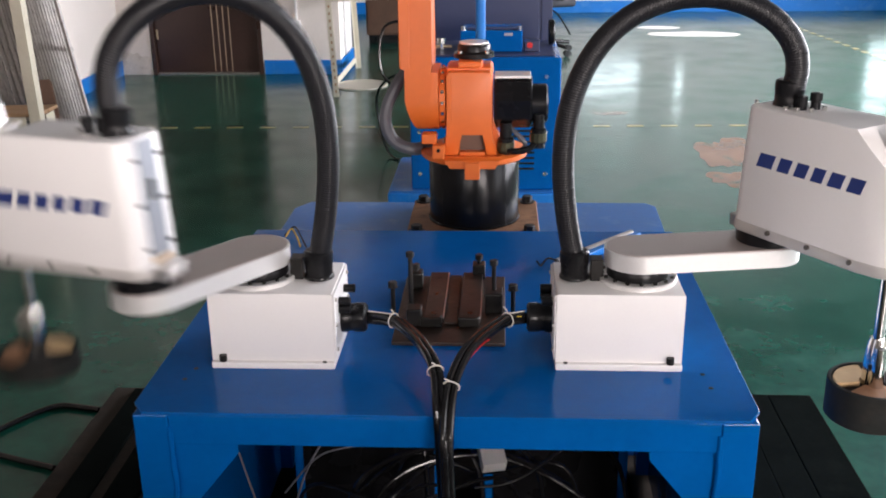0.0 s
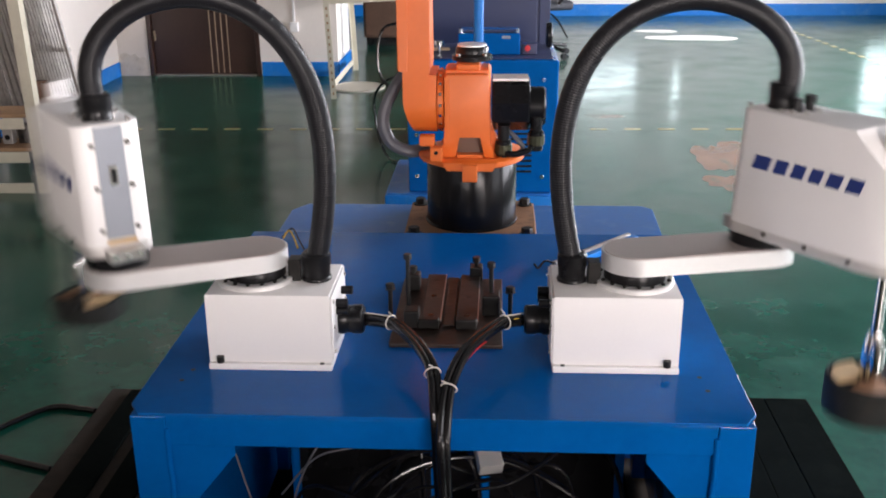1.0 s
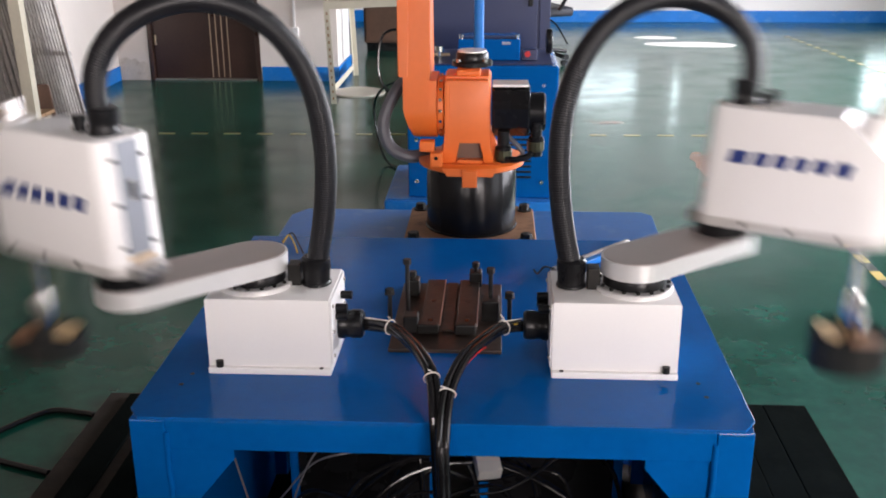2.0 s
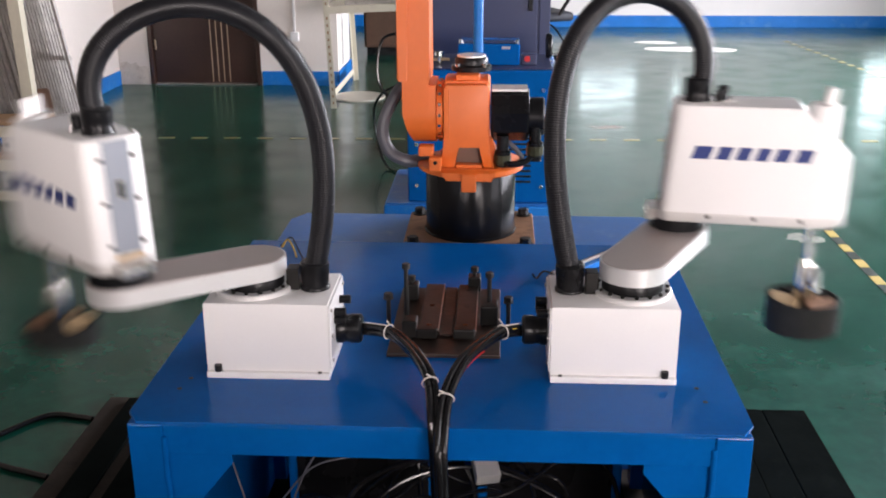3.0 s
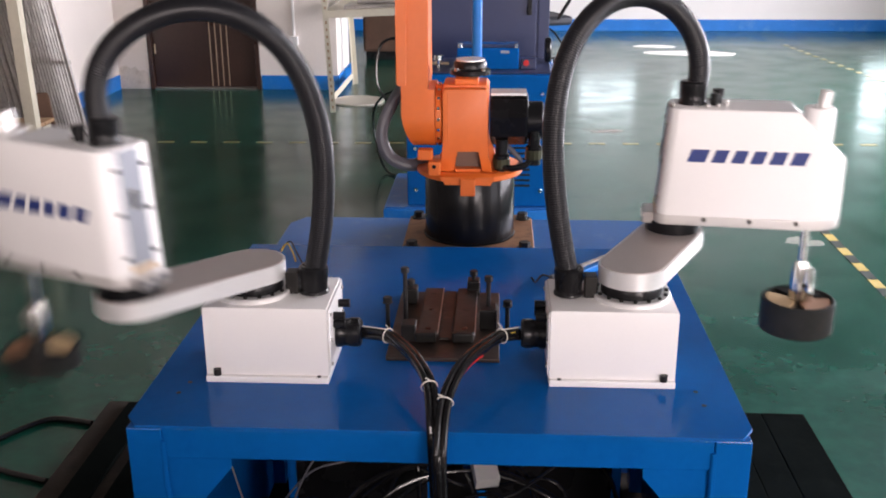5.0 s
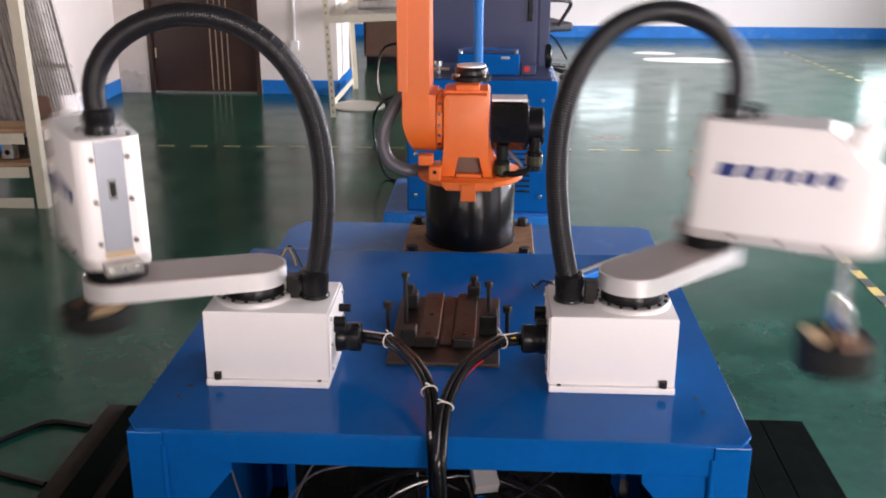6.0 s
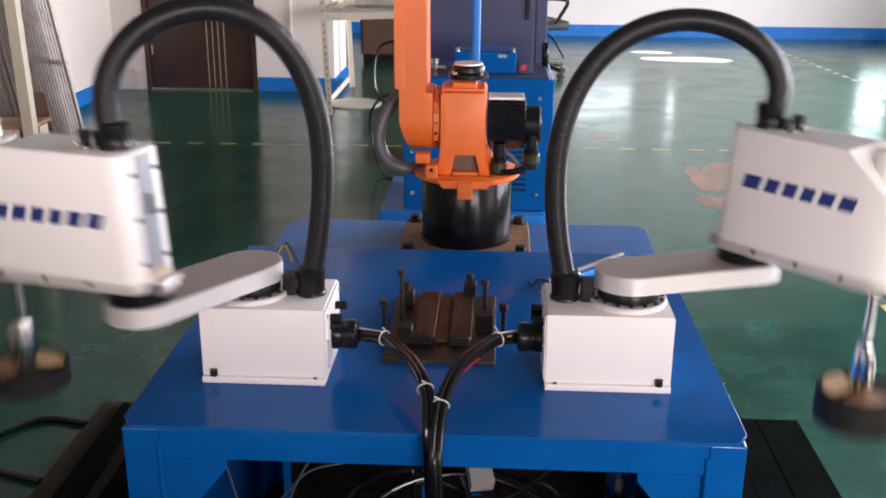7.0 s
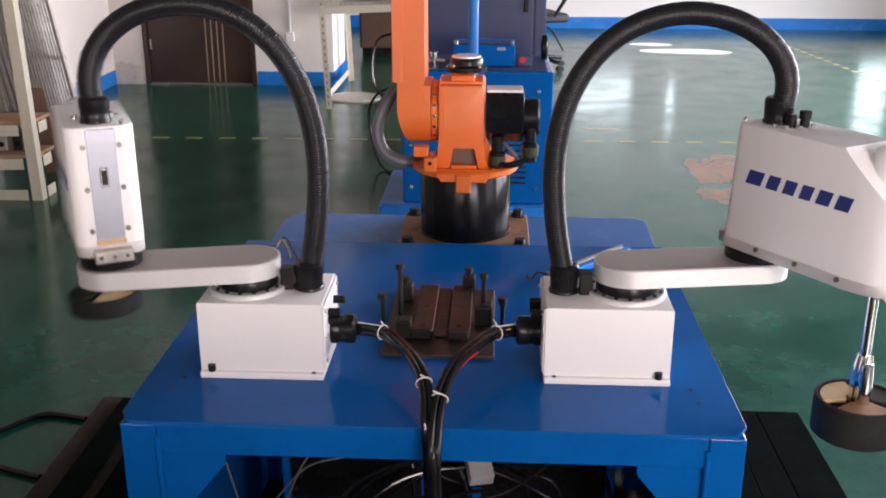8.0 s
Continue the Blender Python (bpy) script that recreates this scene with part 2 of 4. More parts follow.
def tube(pts, r, seg=10, bm=None, n=10):
    """A round cable along a smooth line through pts."""
    line = spline(pts, n) if n else [Vector(q) for q in pts]
    b = bmesh.new()
    rings = []
    up = Vector((0.31, 0.17, 0.93)).normalized()
    for i, q in enumerate(line):
        d = (line[min(i + 1, len(line) - 1)] - line[max(i - 1, 0)]).normalized()
        s = d.cross(up)
        if s.length < 0.05:
            s = d.cross(Vector((1, 0, 0)))
        s.normalize()
        up = s.cross(d).normalized()
        rings.append([b.verts.new(q + r * (math.cos(2 * math.pi * k / seg) * s + math.sin(2 * math.pi * k / seg) * up)) for k in range(seg)])
    for p, q in zip(rings, rings[1:]):
        for k in range(seg):
            b.faces.new((p[k], p[(k + 1) % seg], q[(k + 1) % seg], q[k]))
    b.faces.new(rings[0][::-1])
    b.faces.new(rings[-1])
    return merge(b, bm)


def hexbolt(r, h, m, bm=None, seg=6):
    return rod(r, h, seg, bm=bm, m=m)


def arc(cx, cy, r, a0, a1, n):
    return [(cx + r * math.cos(radians(a0 + (a1 - a0) * i / n)), cy + r * math.sin(radians(a0 + (a1 - a0) * i / n))) for i in range(n + 1)]


# ---------------------------------------------------------------- the room
def structure(name, bm, mat, label, category, parent=None):
    return tagged(part(name, bm, mat, parent), label, category, kind="structure")


def wall_with_openings(name, axis, at, thick, lo, hi, height, openings, label, finish="wall"):
    """A wall along x or y in blocks round its openings (from, to, sill, head)."""
    bm = bmesh.new()

    def block(a, b, z0, z1):
        if b - a < 1e-4 or z1 - z0 < 1e-4:
            return
        if axis == 'x':
            box(a, b, at, at + thick, z0, z1, bm=bm)
        else:
            box(at, at + thick, a, b, z0, z1, bm=bm)
    pos = lo
    for a, b, s, h in sorted(openings):
        block(pos, a, 0, height)
        block(a, b, 0, s)
        block(a, b, h, height)
        pos = b
    block(pos, hi, 0, height)
    return structure(name, bm, finish, label, "wall")


ROOM_H = 3.3
structure("floor", box(-3.2, 5.1, -4.8, 11.2, -0.1, 0.0), "floor", "glossy dark green epoxy floor with scuffs and stains", "floor")
# ceiling out of view; its dark grey limits bounce and table reflections
structure("ceiling", box(-3.2, 5.1, -4.8, 11.2, ROOM_H, ROOM_H + 0.12), "ceiling", "unseen ceiling coloured dark grey to cut its reflected light", "ceiling")
wall_with_openings("wall_north", 'x', 10.78, 0.2, -3.0, 5.0, ROOM_H, [(1.05, 1.75, 0.66, 0.94), (2.17, 2.24, 0.72, 1.12), (4.37, 4.75, 0.45, 1.30)], "white plastered workshop wall with a blue base band")
# last opening, out of view, is placed to let sun onto the white sheets
wall_with_openings("wall_east", 'y', 4.8, 0.2, -4.5, 10.78, ROOM_H, [(wy - 1.1, wy + 1.1, 0.85, 2.35) for wy in (-1.2, 1.8, 4.5, 7.2)] + [(8.50, 9.75, 0.88, 1.76)], "white plastered workshop wall with windows")
wall_with_openings("wall_south", 'x', -4.7, 0.2, -3.2, 5.0, ROOM_H, [(-2.5, -0.3, 0.9, 2.2), (1.3, 3.5, 0.9, 2.2)], "white plastered wall behind the work area")
# low wall out of view, added to keep window light off the front floor
wall_with_openings("shade_wall", 'x', -2.1, 0.12, -3.0, 1.1, 1.05, [], "unseen low wall added to shade the front floor", "wall_dark")
# wall out of view, coloured dark so it bounces less light
wall_with_openings("wall_southwest", 'y', -3.2, 0.2, -4.5, 3.0, ROOM_H, [], "unseen side wall coloured dark to cut its bounce light", "wall_dark")
wall_with_openings("wall_west", 'y', -3.2, 0.2, 3.0, 10.98, 1.15, [], "white plastered side wall with a blue base band", "wall_cream")
# upper wall out of view, coloured dark to dim its reflection in the floor
structure("wall_west_upper", box(-3.2, -3.004, 3.0, 10.98, 1.15, ROOM_H), "wall_dark", "unseen upper side wall coloured dark to dim its floor reflection", "wall")
wall_with_openings("wall_door", 'x', 6.75, 0.2, -3.0, -1.2, ROOM_H, [(-2.745, -1.83, 0, 2.05)], "white plastered wall round a dark door", "wall_cream")
wall_with_openings("wall_return", 'y', -1.4, 0.2, 6.95, 7.42, ROOM_H, [], "white plastered return wall")
# blinds out of view, added to block the sun behind the lamps
for i, wy in enumerate((-1.2, 1.8, 4.5, 7.2)):
    structure("window_%d" % (i + 1), box(4.96, 4.99, wy - 1.1, wy + 1.1, 0.85, 2.35, bevel=0.004), "blind", "unseen pale blind added to block outside light at the opening", "window")
# likewise added behind the south lamps, out of view
for i, wx in enumerate((-1.4, 2.4)):
    structure("window_%d" % (i + 5), box(wx - 1.1, wx + 1.1, -4.69, -4.66, 0.9, 2.2, bevel=0.004), "blind", "unseen pale blind added to block outside light at the opening", "window")
structure("wall_patch", prism([(-2.985, 0.0), (-2.76, 0.0), (-2.76, 0.13), (-2.79, 0.155), (-2.83, 0.145), (-2.86, 0.18), (-2.90, 0.165), (-2.94, 0.19), (-2.985, 0.175)], -6.7485, -6.7465, m=Matrix(((1, 0, 0, 0), (0, 0, -1, 0), (0, 1, 0, 0), (0, 0, 0, 1)))), "wall_raw", "bare unpainted plaster beside the door", "wall patch")

for a in ((-1.82, -1.2, 6.735, 6.7475, 0.0, 0.115),
          (-2.98, 4.79, 10.765, 10.777, 0.0, 0.135)):
    structure("baseboard", box(*a, bevel=0.003), "skirting", "bright blue painted base band along the wall", "baseboard")
structure("baseboard", box(-1.1985, -1.186, 6.735, 7.43, 0.0, 0.115, bevel=0.003), "skirting", "bright blue painted base band round the corner", "baseboard")
structure("baseboard", box(-2.9975, -2.985, 3.0, 6.73, 0.0, 0.115, bevel=0.003), "skirting", "bright blue painted base band along the side wall", "baseboard")


def build_door():
    d = tagged(new("door_1"), "dark brown wooden door with pale metal strips, closed", "door", kind="structure")
    d.location = (-2.745, 6.78, 0)
    part("door_leaf", box(0.035, 0.88, 0.0, 0.045, 0.012, 2.015, bevel=0.004), "door", d)
    for x0 in (0.0, 0.88):
        part("door_frame", box(x0, x0 + 0.035, -0.04, 0.06, 0, 2.05, bevel=0.004), "door", d)
    part("door_frame", box(0.035, 0.88, -0.04, 0.06, 2.015, 2.05, bevel=0.004), "door", d)
    for k in range(4):
        part("metal_strip", box(0.505 + k * 0.047, 0.513 + k * 0.047, -0.004, 0.006, 0.02, 2.0), "gold", d, "thin pale metal strip")
    part("door_handle", bar((0.09, -0.05, 1.0), (0.20, -0.05, 1.0), 0.01), "gold", d)
    part("latch", box(0.045, 0.06, -0.012, 0.004, 0.28, 0.36, bevel=0.003), "gold", d)
    structure("threshold", box(-2.71, -1.87, 6.742, 6.80, 0.0, 0.012, bevel=0.003), "steel", "bright metal door threshold", "threshold")


build_door()


# floor markings: dashed yellow lines with dark gaps
def floor_line(a, b, width, dash, label, gap_mat=None):
    ln = tagged(new("floor_line"), label, "floor marking", kind="structure")
    ax, ay = a
    d = Vector((b[0] - ax, b[1] - ay))
    n = int(d.length / dash)
    rot = math.degrees(math.atan2(d.y, d.x))
    ln.matrix_world = pose(ax, ay, 0, 0, 0, rot)
    for i in range(n):
        if i % 2 == 0 or gap_mat:
            mt = ("line_bright" if gap_mat else "line_yellow") if i % 2 == 0 else gap_mat
            part("dash", box(i * dash, (i + 1) * dash - 0.004, -width / 2, width / 2, 0.0, 0.002), mt, ln)
    return ln


floor_line((-2.9, 4.80), (2.9, 4.90), 0.035, 0.105, "worn dashed yellow line on the green floor")
floor_line((3.32, 7.3), (3.10, 9.7), 0.05, 0.10, "worn dashed yellow line along the hall floor")
floor_line((1.60, 3.26), (1.607, 0.70), 0.042, 0.098, "yellow and black striped floor marking", "line_dark")


def blob(cx, cy, rx, ry, seed, n=40, rough=0.18):
    rnd = random.Random(seed)
    ph = [rnd.uniform(0, 6.28) for _ in range(14)]
    out = []
    for i in range(n):
        a = 2 * math.pi * i / n
        k = 1 + rough * sum(math.sin((j + 2) * a + ph[j]) / (j + 1.5) for j in range(14))
        out.append((cx + rx * k * math.cos(a), cy + ry * k * math.sin(a)))
    return out


for nm, cx, cy, rx, ry, sd in (("bare", 1.36, 4.20, 0.15, 0.36, 1), ("bare", 1.33, 3.66, 0.15, 0.17, 4), ("bare", 0.80, 5.25, 0.10, 0.07, 7), ("pale_patch", 1.462, 2.95, 0.075, 0.06, 9)):
    structure("worn_patch", prism(blob(cx, cy, rx, ry, sd, 140, 0.30), 0.0, 0.0006), nm, "bare patch where the green floor paint has worn off", "floor patch")


# bright sunlight on the far floor, put in as white sheets
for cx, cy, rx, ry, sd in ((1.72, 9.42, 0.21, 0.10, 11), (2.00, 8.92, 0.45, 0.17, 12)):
    structure("sun_patch_sheet", prism(blob(cx, cy, rx, ry, sd, rough=0.10), 0.0, 0.004), "white", "white sheet imitating a patch of bright sunlight on the floor", "floor patch")


# ---------------------------------------------------------------- work table
def build_table():
    T = thing("work_table", pose(0, 0, 0), "heavy blue painted steel work table with glossy top", "table")
    c, d = 0.021, 0.032
    pts = [(-0.5 + c, 0), (0.5 - c, 0), (0.5, d), (0.5, 0.905), (-0.5, 0.905), (-0.5, d)]
    part("tabletop", prism(pts, TABLE_Z - 0.006, TABLE_Z, bevel=0.0008), "blue", T)
    zt = TABLE_Z - 0.0065
    part("apron", box(-0.4375, 0.4375, 0.004, 0.054, TABLE_Z - 0.060, zt, bevel=0.002), "blue", T)
    part("apron", box(-0.4375, 0.4375, 0.845, 0.895, TABLE_Z - 0.060, zt, bevel=0.002), "blue", T)
    gm = Matrix(((1, 0, 0, 0), (0, 0, 1, 0.010), (0, 1, 0, 0), (0, 0, 0, 1)))
    zg = TABLE_Z - 0.0605
    for sx in (-1, 1):
        part("side_rail", box(sx * 0.455 - 0.025, sx * 0.455 + 0.025, 0.064, 0.838, TABLE_Z - 0.060, zt, bevel=0.002), "blue", T)
        for y0 in (0.002, 0.840):
            part("leg", box(sx * 0.4665 - 0.0285, sx * 0.4665 + 0.0285, y0, y0 + 0.06, 0.0205, zt, bevel=0.0025), "blue", T)
        # sheets out of view, added to keep light from under the table
        part("side_baffle", box(sx * 0.470 - 0.002, sx * 0.470 + 0.002, 0.0625, 0.8395, 0.0205, TABLE_Z - 0.061), "blue", T)
        # corner gusset under the front rail
        xi, xo = sx * 0.4375, sx * 0.330
        part("gusset", prism([(xi, zg), (xo, zg), (xo, zg - 0.018), (sx * 0.400, zg - 0.105), (sx * 0.400, zg - 0.135), (xi, zg - 0.150)], 0, 0.008, m=gm), "blue", T)
        rnd = random.Random(3)
        part("weld_bead", tube([(sx * (0.4370 + rnd.uniform(-0.0012, 0.0012)), 0.004, zt - 0.022 - k * 0.019) for k in range(10)], 0.0048, 8), "blue", T)
    for x, y in ((-0.434, 0.155), (-0.442, 0.115), (0.434, 0.157), (0.439, 0.108)):
        part("drilled_hole", rod(0.0042, 0.0008, 14, m=pose(x, y, TABLE_Z - 0.0003)), "bolt", T, "small dark drilled hole")
    return T


build_table()


def build_rear_stand():
    S = thing("robot_stand", pose(0, 0, 0), "dusty blue steel stand carrying the orange robot", "stand")
    z = 0.60
    pts = [(-0.475, 0.925), (0.505, 0.925), (0.515, 1.27), (0.49, 1.30), (-0.44, 1.30), (-0.475, 1.24)]
    part("stand_top", prism(pts, z - 0.02, z, bevel=0.003), "blue_dull", S)
    part("stand_body", box(-0.42, 0.46, 0.95, 1.26, 0.0, z - 0.021, bevel=0.006), "blue_dull", S)
    return S


build_rear_stand()


# black ribbed platform under the table
def build_platform():
    P = thing("floor_platform", pose(0, 0, 0), "dark ribbed platform on the floor under the table", "platform")
    part("deck", box(-1.068, 1.0, -1.6, 1.29, 0.0, 0.012, bevel=0.003), "dust_mat", P)
    for x0, x1 in ((-1.000, -0.922), (-0.885, -0.80), (-0.70, -0.58), (-0.5, -0.38), (-0.25, -0.13), (0.05, 0.17), (0.3, 0.42), (0.50, 0.608), (0.609, 0.693), (0.694, 0.783), (0.784, 0.873), (0.874, 0.997)):
        part("rubber_strip", box(x0, x1, -1.58, 1.265 if x0 < 0 else 1.287, 0.0125, 0.020 if int(x1 * 100) % 2 else 0.024, bevel=0.003), "dark_mat", P)


build_platform()


# ---------------------------------------------------------------- the two bench robots
LINK, LINK_R, LINK_Z0, LINK_Z1 = 0.226, 0.0585, 0.166, 0.196
HOUSE_Z, HOUSE_H, HOUSE_W = 0.220, 0.217, 0.055
QUILL = {"right": 0.244, "left": 0.241}
HOSE_BASE = Vector((-0.1085, 0.0, 0.139))
HOSE_N = 44
HOSE_R = 0.0190


REAR_LEAN = 0.062
REAR_TILT = 3.55
COLLAR_U = 0.020


def house_outline(w, rear, quill, grow=0.0):
    """Plan of the forearm: chamfered rear, rounded nose about the spindle."""
    w, nose = w + grow, 0.050 + grow
    r = rear + grow
    pts = [(-r, -w + 0.020), (-r + 0.003, -w + 0.012), (-r + 0.009, -w + 0.004), (-r + 0.020, -w), (quill - 0.02, -w)]
    pts += [(quill + 0.004 + x, y) for x, y in arc(0, 0, nose, -80, 80, 12)]
    pts += [(quill - 0.02, w), (-r + 0.020, w), (-r + 0.009, w - 0.004), (-r + 0.003, w - 0.012), (-r, w - 0.020)]
    return pts


def make_hose_ring():
    """One rigid corrugated piece of the hose, 5 ribs, along z."""
    prof = []
    half = 0.0104
    ribs = 5
    for i in range(ribs):
        z0 = -half + 2 * half * i / ribs
        s = 2 * half / ribs
        prof += [(HOSE_R * 0.98, z0 + s * 0.06), (HOSE_R * 0.98, z0 + s * 0.30), (HOSE_R, z0 + s * 0.44), (HOSE_R, z0 + s * 0.82), (HOSE_R * 0.98, z0 + s * 0.96)]
    prof = [(HOSE_R * 0.86, -half)] + prof + [(HOSE_R * 0.86, half)]
    bm = lathe(prof, 20)
    me = bpy.data.meshes.new("hose_segment")
    for fc in bm.faces:
        fc.smooth = True
    bm.to_mesh(me)
    bm.free()
    me.materials.append(M["hose"])
    return me


RING = make_hose_ring()
ROBOTS = {}


def build_scara(key, m, label):
    A = thing("assembly_robot", m, label, "robot", "bench robots on the table")
    quill = QUILL[key]
    # base: local +x is forward, its back carries the plugs
    base = part("base", prism([(-0.142, -0.0785), (0.072, -0.0785), (0.072, 0.0785), (-0.142, 0.0785)], 0.010, 0.137, bevel=0.003), "white", A, smooth=30)
    part("foot_plate", box(-0.1425, 0.0725, -0.087, 0.087, 0.0, 0.0125, bevel=0.0025), "white", A)
    part("rear_plate", box(-0.1455, -0.1425, -0.076, 0.076, 0.016, 0.134, bevel=0.001), "white", A)
    for x in (-0.125, 0.052):
        for y in (-0.0825, 0.0825):
            if (x > 0):
                part("mounting_bolt", rod(0.0065, 0.012, 16, m=pose(x, y, 0.0127)), "bolt", base)
            else:
                part("mounting_hole", rod(0.004, 0.001, 14, m=pose(x, y, 0.0124)), "bolt", base)
    for y in (-0.066, 0.066):
        for z in (0.030, 0.075, 0.122):
            part("plate_screw", rod(0.0035, 0.003, 12, m=pose(-0.1455, y, z, 0, -90, 0)), "steel", base)
    # rear plugs
    plug = part("plug", lathe([(0, 0), (0.027, 0), (0.027, 0.010), (0.0245, 0.013), (0.0245, 0.022), (0.026, 0.024), (0.026, 0.040), (0.022, 0.044), (0.016, 0.044), (0, 0.044)], 28, m=pose(-0.1455, 0.0, 0.062, 0, -90, 0)), "black", A, "round black cable plug", 40)
    for y, z in ((0.030, 0.105), (0.030, 0.090), (-0.03, 0.105)):
        part("air_fitting", rod(0.0075, 0.02, 14, m=pose(-0.1455, y, z, 0, -90, 0)), "black", A)
    # turning flange
    fl = part("flange", lathe([(0, 0.137), (0.068, 0.137), (0.068, 0.1445), (0.066, 0.1465), (0, 0.1465)], 40), "alu", A, smooth=40)
    for i in range(16):
        a = radians(i * 22.5)
        part("flange_bolt", rod(0.0035, 0.004, 10, m=pose(0.0605 * math.cos(a), 0.0605 * math.sin(a), 0.1465)), "bolt", fl)
    part("joint_ring", lathe([(0, 0.1466), (0.053, 0.1466), (0.053, 0.160), (0.050, 0.1655), (0, 0.1655)], 36), "black", A, smooth=40)
    part("stop_block", box(-0.082, -0.060, -0.018, 0.012, 0.1372, 0.176, bevel=0.002), "bolt", A)
    part("hose_collar", lathe([(0, 0), (0.026, 0), (0.026, 0.004), (0.0235, 0.007), (0.0245, 0.026), (0.0255, 0.028), (0.0255, 0.046), (0.022, 0.050), (0, 0.050)], 28, m=pose(*HOSE_BASE)), "black", A, smooth=40)

    # inner link, turning about the base's upright axis
    n = 20
    out = arc(0, 0, LINK_R, 90, 270, n) + arc(LINK, 0, LINK_R, -90, 90, n)
    up = part("upper_arm", prism(out, LINK_Z0, LINK_Z1, bevel=0.004), "alu", A, "brushed aluminium arm link", 40)
    # thin top sheet in a darker, warmer tone than the link's sides
    part("link_top_sheet", prism(arc(0, 0, LINK_R - 0.004, 90, 270, n) + arc(LINK, 0, LINK_R - 0.004, -90, 90, n), LINK_Z1, LINK_Z1 + 0.0012), "alu_top", up)

    # outer link with its housing, turning about the elbow
    fore = part("forearm", prism(house_outline(HOUSE_W, 0.036, quill), 0.0, 0.0185, bevel=0.002, m=None), "frame", A, "grey metal forearm frame under the white housing", 40)
    body = prism(house_outline(HOUSE_W, 0.033, quill, 0.0006), 0.019, HOUSE_H)
    bmesh.ops.bevel(body, geom=[e for e in body.edges if abs(e.verts[0].co.z - HOUSE_H) < 1e-5 and abs(e.verts[1].co.z - HOUSE_H) < 1e-5], offset=0.004, segments=2, profile=0.5, affect='EDGES')
    cut = bmesh.ops.bisect_plane(body, geom=body.verts[:] + body.edges[:] + body.faces[:], plane_co=(0.199, 0, HOUSE_H), plane_no=(0.090, 0, 0.098), clear_outer=True)
    bmesh.ops.holes_fill(body, edges=[e for e in body.edges if e.is_boundary])
    for v in body.verts:
        if v.co.x < 0.01:
            v.co.x += REAR_LEAN * (v.co.z - 0.019)
    shell = part("housing", body, "white", fore, "white enamelled forearm housing", 35)
    part("elbow_ring", lathe([(0, -0.0238), (0.050, -0.0238), (0.051, -0.012), (0.051, -0.0005), (0, -0.0005)], 32), "black", fore, smooth=40)
    lean = pose(-0.034, 0, 0.019, 0, REAR_TILT, 0)
    part("rear_panel", box(-0.0022, 0.0002, -0.0225, 0.0225, 0.011, 0.194, bevel=0.0008, m=lean), "grey_panel", fore, "grey rear cover panel")
    part("gasket_strip", box(-0.004, -0.0023, -0.024, 0.024, 0.0015, 0.010, bevel=0.0005, m=lean), "tan", fore, "tan gasket strip under the panel")
    part("rear_bracket", box(-0.058, -0.0365, -0.031, 0.031, -0.006, 0.016, bevel=0.002), "steel", fore)
    for y in (-0.021, 0.0, 0.021):
        part("bracket_bolt", rod(0.004, 0.003, 12, m=pose(-0.058, y, 0.006, 0, -90, 0)), "chrome", fore)
    part("socket", box(-0.0047, -0.0022, -0.007, 0.007, 0.098, 0.132, bevel=0.001, m=lean), "chrome", fore)
    part("socket_face", box(-0.0054, -0.0046, -0.0045, 0.0045, 0.103, 0.127, bevel=0.0003, m=lean), "black", fore)
    for y in (-0.0285, 0.0285):
        for z in (0.045, 0.115, 0.185):
            part("panel_screw", rod(0.0042, 0.0045, 12, m=lean @ pose(0.0006, y, z - 0.019, 0, -90, 0)), "dull_steel", fore)
    for s in (-1, 1):
        for k in range(3):
            part("side_bolt", rod(0.0042, 0.004, 12, m=pose(0.052 + 0.0815 * k, s * HOUSE_W, 0.013, -90 * s, 0, 0)), "dull_steel", fore)
    # makers' mark: six plain slanted blue shapes on either side
    for s in (-1, 1):
        x = 0.014 if s < 0 else 0.0
        h, sl = 0.0235, 0.008
        for wdt in (0.037, 0.029, 0.028, 0.027, 0.030, 0.031):
            b = prism([(x, 0), (x + wdt - 0.005, 0), (x + wdt + sl - 0.005, h), (x + sl, h)], 0, 0.0006)
            gm = pose(0, -HOUSE_W - 0.0006, 0.121, 90, 0, 0) if s < 0 else pose(0.226, HOUSE_W + 0.0006, 0.104, 90, 0, 180)
            part("maker_mark", merge(b, None, gm), "logo", fore, "plain slanted dark blue shape")
            x += wdt + 0.0055
    # top fittings
    part("hose_collar", lathe([(0, 0), (0.0255, 0), (0.0255, 0.004), (0.0235, 0.007), (0.0238, 0.022), (0.0245, 0.024), (0.0245, 0.038), (0.021, 0.042), (0, 0.042)], 28, m=pose(COLLAR_U, 0, HOUSE_H)), "black", fore, smooth=40)
    part("sensor_plug", rod(0.008, 0.022, 14, m=pose(0.058, -0.012, HOUSE_H)), "black", fore)
    part("sensor_plug", lathe([(0, 0), (0.008, 0), (0.008, 0.012), (0.010, 0.014), (0.010, 0.026), (0, 0.028)], 14, m=pose(0.066, 0.010, HOUSE_H)), "black", fore, smooth=40)
    for x, y in ((0.052, 0.030), (0.064, -0.030), (0.082, 0.012), (0.080, -0.016), (0.046, -0.036), (-0.016, -0.036)):
        part("fitting", rod(0.004, 0.007, 12, m=pose(x, y, HOUSE_H)), "chrome", fore)
    part("spindle_cover", lathe([(0, 0.10), (0.027, 0.10), (0.027, HOUSE_H - 0.002), (0.025, HOUSE_H + 0.001), (0.015, HOUSE_H + 0.001), (0.015, HOUSE_H - 0.01), (0, HOUSE_H - 0.01)], 28, m=pose(quill, 0, 0)), "white", fore, "white spindle tube", 40)
